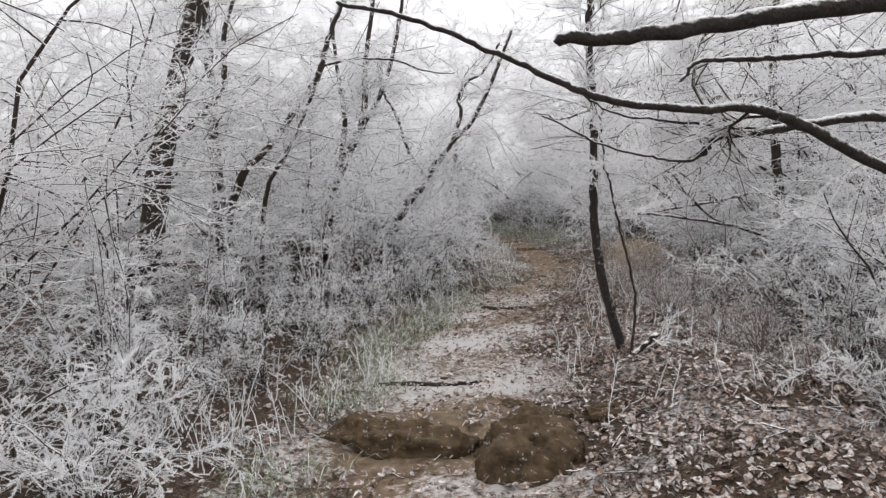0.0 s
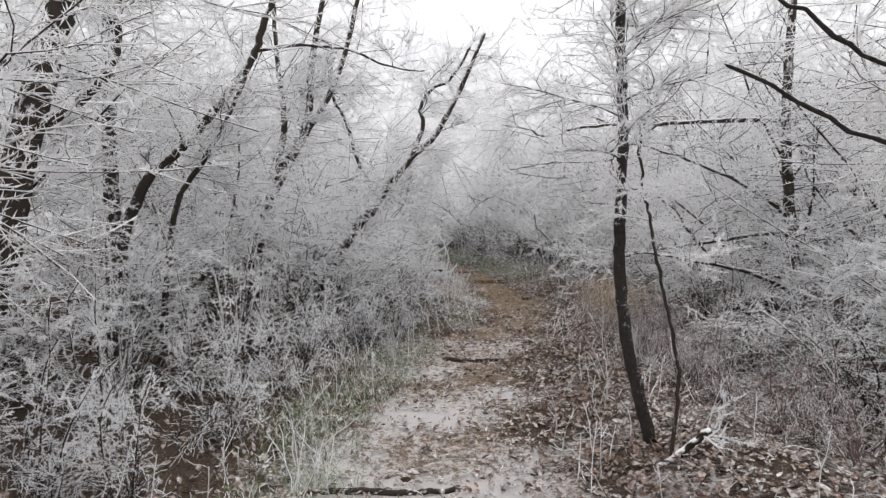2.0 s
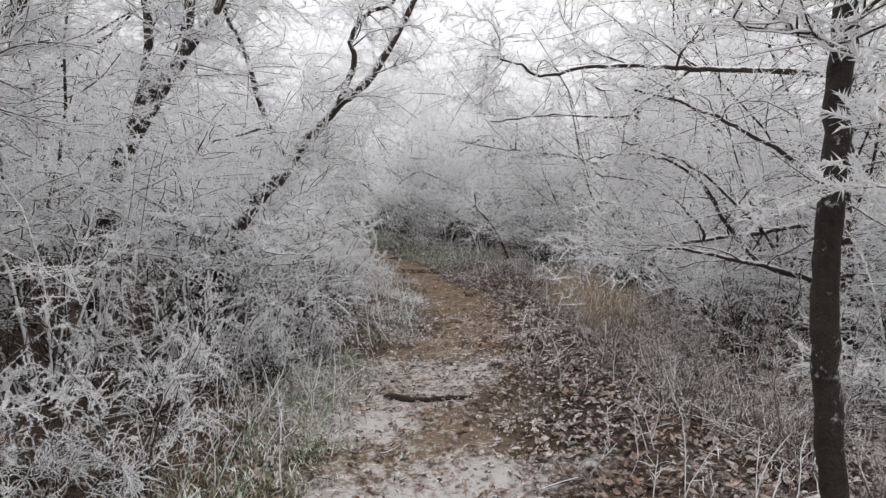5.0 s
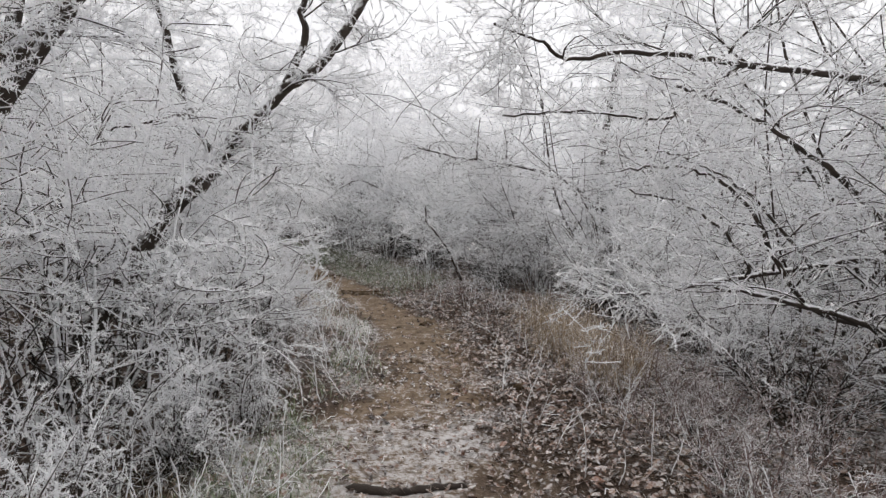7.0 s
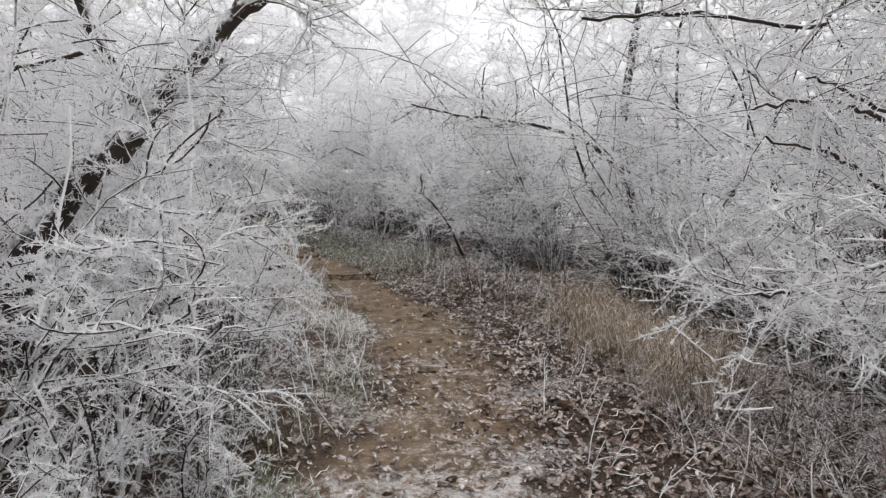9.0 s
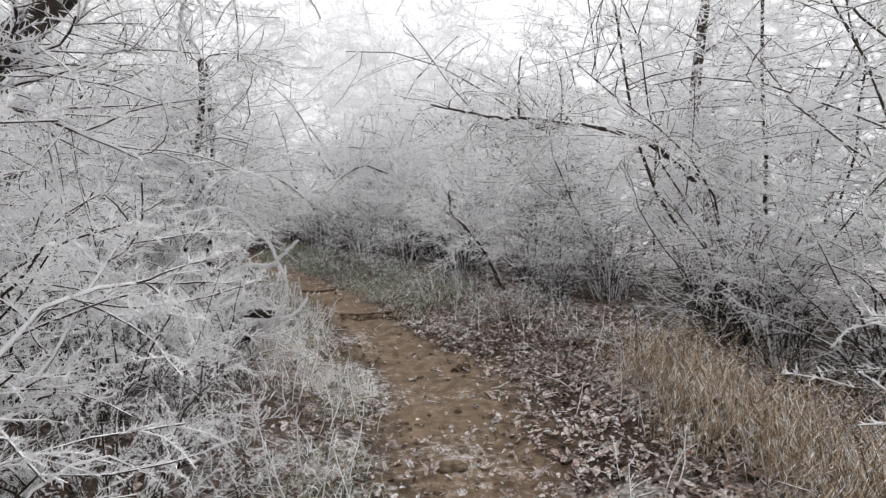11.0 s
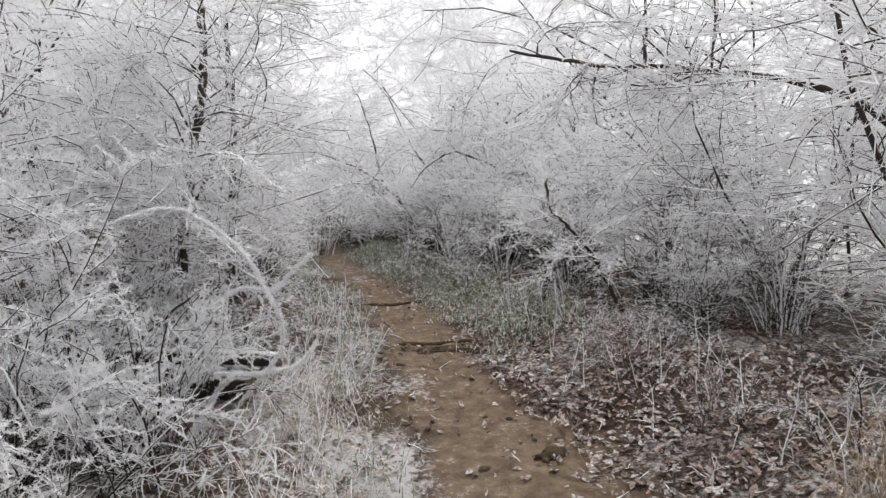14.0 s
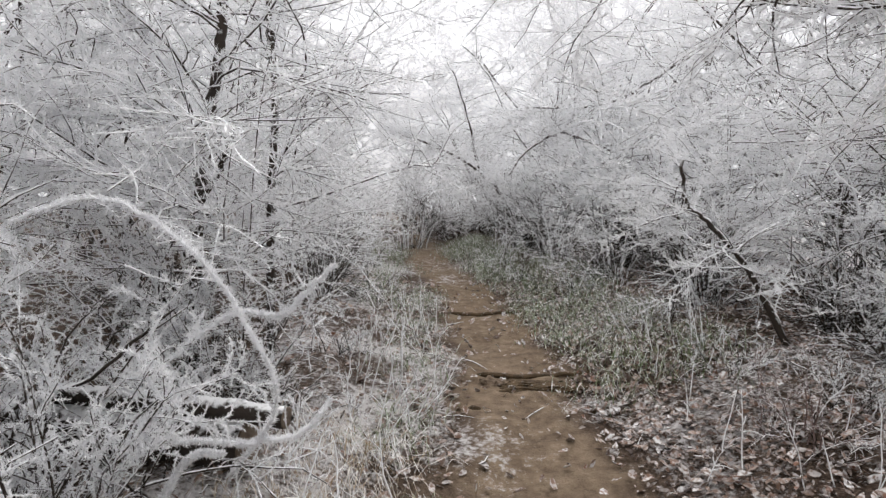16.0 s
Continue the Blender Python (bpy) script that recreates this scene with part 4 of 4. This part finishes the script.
stick("rimed_branch", "thick fallen branch furred with rime", [(0.43, 13.88, 1.06 - float(ground_z(0.43, 13.88))), (0.59, 13.88, 1.08 - float(ground_z(0.59, 13.88))), (0.82, 13.88, 1.08 - float(ground_z(0.82, 13.88))), (0.94, 13.88, 1.08 - float(ground_z(0.94, 13.88))), (1.14, 13.88, 1.14 - float(ground_z(1.14, 13.88))), (1.25, 13.88, 1.27 - float(ground_z(1.25, 13.88)))], 0.015, 0.009, 6, RIMEWOOD, fur=4500)
stick("rimed_branch", "sloping branch under thick rime", [(0.53, 13.7, 0.72 - float(ground_z(0.53, 13.7))), (0.74, 13.7, 1.07 - float(ground_z(0.74, 13.7))), (0.88, 13.7, 1.11 - float(ground_z(0.88, 13.7)))], 0.012, 0.008, 12, RIMEWOOD, fur=4000)
stick("rimed_branch", "thin arching cane white with rime", [(0.3, 14.3, 0.35), (0.7, 14.25, 0.68), (0.95, 14.2, 0.76), (1.08, 14.2, 0.9), (1.2, 14.2, 1.05)], 0.010, 0.007, 8, RIMEWOOD, fur=4500)
stick("rimed_branch", "arching cane white with rime", [(0.7, 14.1, -0.03), (1.05, 13.8, 0.55), (0.95, 13.65, 0.95), (0.75, 13.6, 1.18), (0.5, 13.55, 1.25), (0.2, 13.55, 1.15)], 0.008, 0.005, 9, RIMEWOOD, fur=4500)


def log(x0, y0, z0, x1, y1, z1, r, label, seed):
    rs = np.random.RandomState(seed)
    ob = thing("cut_log", x0, y0, z0, label, "log", "cut logs")
    line, rr = spine([(x0, y0, z0), ((x0 + x1) / 2, (y0 + y1) / 2, (z0 + z1) / 2 + 0.01), (x1, y1, z1)], 16, r, r * 1.05, rs, 0.004)
    v, f = tubes(line[None] - np.array([x0, y0, z0]), rr[None], 14)
    part("bark", mesh_of("bark", v, f, LOGBARK), ob)
    for e, q, name in ((0, 1, "cut_end"), (-1, -2, "cut_end")):
        d = unit(line[e] - line[q])
        two = np.stack([line[e] - 0.004 * d, line[e] + 0.006 * d, line[e] + 0.0065 * d]) - np.array([x0, y0, z0])
        v, f = tubes(two[None], np.array([[rr[e] * 0.97, rr[e] * 0.95, 0.002]]), 14)
        part(name, mesh_of(name, v, f, CUT, False), ob, "pale sawn end")
    return ob


g0 = float(ground_z(0.3, 14.25))
log(0.80, 14.2, g0 + 0.09, -0.5, 14.4, g0 + 0.11, 0.115, "thick old log lying in rimed brush", 1)
log(1.0, 14.1, g0 + 0.25, -0.15, 14.32, g0 + 0.265, 0.048, "sawn log lying on a thicker log, rime on top", 2)


# grass
def blades(spots, rs, count, height, spread, width, arch):
    """Curved grass blades, in tufts."""
    n = len(spots) * count
    c = np.repeat(np.asarray(spots, float), count, 0)
    a = rs.uniform(0, 6.283, n)
    x, y = c[:, 0] + rs.normal(0, spread, n), c[:, 1] + rs.normal(0, spread, n)
    z = ground_z(x, y) - 0.01
    h = height * c[:, 2] * rs.uniform(0.5, 1.2, n)
    out = rs.uniform(0.15, 1.0, n) * arch * h
    d = np.stack([np.cos(a), np.sin(a), a * 0], 1)
    s = np.stack([-np.sin(a), np.cos(a), a * 0], 1) * (width * rs.uniform(0.6, 1.3, n))[:, None]
    p0 = np.stack([x, y, z], 1)
    up = np.array([0, 0, 1.0])
    p1 = p0 + d * (0.25 * out)[:, None] + up * (0.62 * h)[:, None]
    p2 = p0 + d * (0.65 * out)[:, None] + up * (0.9 * h)[:, None]
    p3 = p0 + d * (1.15 * out)[:, None] + up * (0.9 * h - 0.35 * out)[:, None]
    V = np.stack([p0 - s, p0 + s, p1 - s * 0.9, p1 + s * 0.9, p2 - s * 0.6, p2 + s * 0.6, p3 - s * 0.2, p3 + s * 0.2], 1).reshape(-1, 3)
    b = (np.arange(n) * 8)[:, None, None]
    f = np.array([[0, 1, 3, 2], [2, 3, 5, 4], [4, 5, 7, 6]])[None]
    return V, (b + f).reshape(-1, 4)


def scatter(rs, n, lo, hi, ylo, yhi, smin=0.6, smax=1.3):
    """Spots off the path, from lo to hi path half-widths to its side."""
    y = rs.uniform(ylo, yhi, n)
    o = rs.uniform(lo, hi, n)
    x = np.interp(y, PATH_Y, PATH_X) + o * np.interp(y, PATH_Y, PATH_W)
    return np.stack([x, y, rs.uniform(smin, smax, n)], 1)


rg = np.random.RandomState(31)
spots = np.concatenate([scatter(rg, 130, -1.5, -0.95, 2.2, 19), scatter(rg, 150, -1.55, -0.8, 5, 10, 0.4, 0.75), scatter(rg, 260, 0.9, 2.8, 15.5, 25, 0.8, 1.7), scatter(rg, 80, -2.5, -0.9, 18, 26)])
v, f = blades(spots, rg, 18, 0.13, 0.12, 0.0030, 2.3)
tagged(new("frosted_grass", mesh_of("frosted_grass", v, f, GRASS)), "grey-green grass stiff with hoar frost", "grass", kind="stuff")
ty = rg.uniform(9.9, 12.4, 55)
spots = np.stack([3.0 + 0.28 * (ty - 10) + rg.normal(0.1, 0.14, 55), ty, rg.uniform(0.6, 1.2, 55)], 1)
v, f = blades(spots, rg, 40, 0.46, 0.09, 0.0022, 1.6)
tagged(new("dry_grass", mesh_of("dry_grass", v, f, DRY)), "tan dry grass clumps drooping over the leaf bank", "grass", kind="stuff")
spots = np.concatenate([np.stack([rg.uniform(0.6, 1.45, 36), rg.uniform(13.0, 15.2, 36), rg.uniform(0.5, 1.1, 36)], 1), scatter(rg, 30, -1.9, -1.2, 6.5, 9.5, 0.4, 0.8), scatter(rg, 16, 1.9, 2.8, 6, 10.5, 0.4, 0.8)])
v, f = blades(spots, rg, 26, 0.14, 0.13, 0.0026, 2.6)
tagged(new("rimed_dry_grass", mesh_of("rimed_dry_grass", v, f, DRYR)), "straw-coloured dry grass edged with rime", "grass", kind="stuff")


# leaves
def leaf_shape(n, rs, size):
    """n dead leaves about the origin: (n, 7, 3), pointed ovals folded along the midrib."""
    t = np.array([[0, -1.0, 0], [0.42, -0.35, 0.18], [0.36, 0.4, 0.2], [0, 1.0, 0.1], [-0.36, 0.4, 0.2], [-0.42, -0.35, 0.18], [0, 0.05, 0.0]])
    v = np.repeat(t[None], n, 0) * rs.uniform(0.8, 1.25, (n, 7, 1))
    v[:, :, 2] *= rs.uniform(-0.6, 1.6, (n, 1))
    v[:, :, 0] *= rs.uniform(0.8, 1.4, (n, 1))
    v[:, :, 2] += rs.normal(0, 0.07, (n, 7))
    return v * (size * rs.uniform(0.6, 1.3, n))[:, None, None]


LEAF_F = np.array([[0, 1, 6], [1, 2, 6], [2, 3, 6], [3, 4, 6], [4, 5, 6], [5, 0, 6]])


def turned(v, rs, tilt):
    n = len(v)
    a, b, c = rs.uniform(0, 6.283, n), rs.normal(0, tilt, n), rs.normal(0, tilt, n)
    x, y, z = v[..., 0], v[..., 1], v[..., 2]
    z, y = z * np.cos(b)[:, None] + y * np.sin(b)[:, None], y * np.cos(b)[:, None] - z * np.sin(b)[:, None]
    z, x = z * np.cos(c)[:, None] + x * np.sin(c)[:, None], x * np.cos(c)[:, None] - z * np.sin(c)[:, None]
    return np.stack([x * np.cos(a)[:, None] - y * np.sin(a)[:, None], x * np.sin(a)[:, None] + y * np.cos(a)[:, None], z], -1)


rl = np.random.RandomState(41)
n = 120000
x, y = rl.uniform(-2.3, 5.6, n), rl.uniform(2.0, 20, n)
o = off_path(x, y)
chance = np.interp(o, [-4, -2.0, -1.1, -0.7, 0.0, 0.6, 0.9, 1.3, 3, 6], [0.08, 0.2, 0.42, 0.16, 0.06, 0.26, 0.75, 1.0, 0.8, 0.3])
chance += np.where((y < 12.3) & (np.abs(o) < 0.8), np.where(y < 5.3, 0.22, 0.2), 0.0)
chance *= np.where((y > 12.5) & (np.abs(o) < 0.6), 0.5, 1.0)
chance *= np.where((np.hypot((x + 0.35) / 0.6, (y - 4.15) / 0.4) < 1) | (np.hypot(x - 0.45, y - 3.95) < 0.45), 0.15, 1.0)
ok = rl.uniform(0, 1, n) < chance
x, y = x[ok], y[ok]
z = ground_z(x, y) + rl.uniform(0.006, 0.04, len(x))
v = turned(leaf_shape(len(x), rl, 0.029) * rl.choice([0.55, 0.8, 1.0, 1.25], len(x))[:, None, None], rl, 0.5) + np.stack([x, y, z], 1)[:, None]
b = (np.arange(len(x)) * 7)[:, None, None]
tagged(new("leaf_litter", mesh_of("leaf_litter", v.reshape(-1, 3), (b + LEAF_F[None]).reshape(-1, 3), LEAF, False)), "fallen brown leaves edged with frost", "leaves", kind="stuff")

leaf_meshes = [mesh_of("leaf", turned(leaf_shape(1, rl, 0.036), rl, 0.15)[0], LEAF_F, LEAF, False) for _ in range(6)]
made = 0
while made < 300:
    px, py = rl.uniform(1.6, 3.6), rl.uniform(10.5, 15.0)
    if off_path(px, py) < 0.55:
        continue
    lf = part("leaf", leaf_meshes[made % 6], ground)
    lf.matrix_basis = Matrix.Translation((px, py, float(ground_z(px, py)) + 0.03)) @ Matrix.Rotation(rl.uniform(0, 6.28), 4, "Z") @ Matrix.Rotation(rl.normal(0, 0.3), 4, "X")
    made += 1

# clods and pebbles trodden into the path
clods = []
for i in range(5):
    me = lump(20.0 + i, 1.0, 0.8, 0.6, 0.4, 2)
    me.materials.append(STONE if i < 3 else EARTH)
    clods.append(me)
made = 0
while made < 80:
    py = rl.uniform(4.2, 16.5)
    px = float(np.interp(py, PATH_Y, PATH_X)) + rl.uniform(-0.95, 0.95) * float(np.interp(py, PATH_Y, PATH_W))
    r = rl.choice([0.015, 0.02, 0.028, 0.04], p=[0.4, 0.3, 0.2, 0.1])
    c = part("clod", clods[made % 5], ground)
    c.matrix_basis = Matrix.Translation((px, py, float(ground_z(px, py)))) @ Matrix.Rotation(rl.uniform(0, 6.28), 4, "Z") @ Matrix.Diagonal((r, r, r * 0.8, 1))
    made += 1

# twig litter and frosted weeds
rw = np.random.RandomState(61)
n = 900
x, y = rw.uniform(-2.2, 4.6, n), rw.uniform(2.5, 19, n)
ok = rw.uniform(0, 1, n) < np.interp(np.abs(off_path(x, y)), [0, 0.6, 1.2], [0.12, 0.3, 1.0])
x, y = x[ok], y[ok]
a, h = rw.uniform(0, 6.283, len(x)), rw.uniform(0.03, 0.13, len(x))
P = []
for u in (-1, -0.2, 0.45, 1):
    px, py = x + np.cos(a) * h * u, y + np.sin(a) * h * u + rw.normal(0, 0.012, len(x))
    P.append(np.stack([px, py, ground_z(px, py) + 0.012 + rw.uniform(0, 0.02, len(x))], 1))
P = np.stack(P, 1)
v, f = tubes(P, np.repeat(rw.uniform(0.002, 0.006, (len(x), 1)), 4, 1) * np.array([0.6, 1, 0.9, 0.4]), 4)
tagged(new("twig_litter", mesh_of("twig_litter", v, f, BARK)), "fallen twigs with frost on their tops", "twigs", kind="stuff")

spots = np.concatenate([scatter(rw, 170, -2.0, -0.9, 3, 18), scatter(rw, 130, 1.0, 2.6, 4, 17)])
x, y, q = spots.T
k = 6
Q = np.empty((len(x), k, 3))
Q[:, 0] = np.stack([x, y, ground_z(x, y) - 0.01], 1)
D = unit(np.stack([rw.normal(0, 0.25, len(x)), rw.normal(0, 0.25, len(x)), np.ones(len(x))], 1))
for i in range(1, k):
    D = unit(D + rw.normal(0, 0.12, D.shape))
    Q[:, i] = Q[:, i - 1] + D * (q * 0.075)[:, None]
R = np.repeat(np.linspace(0.004, 0.0025, k)[None], len(x), 0)
b1, r1 = grow(Q, R, 1100, rw, (0.04, 0.12), (30, 70), 0.2, 4, 0.15, 0.9, 0.25, 1.0, 0.004, 0.6, 0.2)
b2, r2 = grow(b1, r1, 7000, rw, (0.008, 0.025), (40, 90), 0.1, 2, 0.1, 0.8, 0.0, 1.0, 0.003, 0.4, 0.2)
v, f = joined([tubes(Q, R, 4), tubes(b1, r1, 3)])
weeds = tagged(new("frosted_weeds", mesh_of("frosted_weeds", v, f, STALK)), "thin dry weeds white with hoar frost", "weeds", kind="stuff")
v, f = needles(b2, np.maximum(r2, 0.002), rw)
part("rime_fur", mesh_of("rime_fur", v, f, HOAR, False), weeds, "white needles of hoar frost", "stuff")
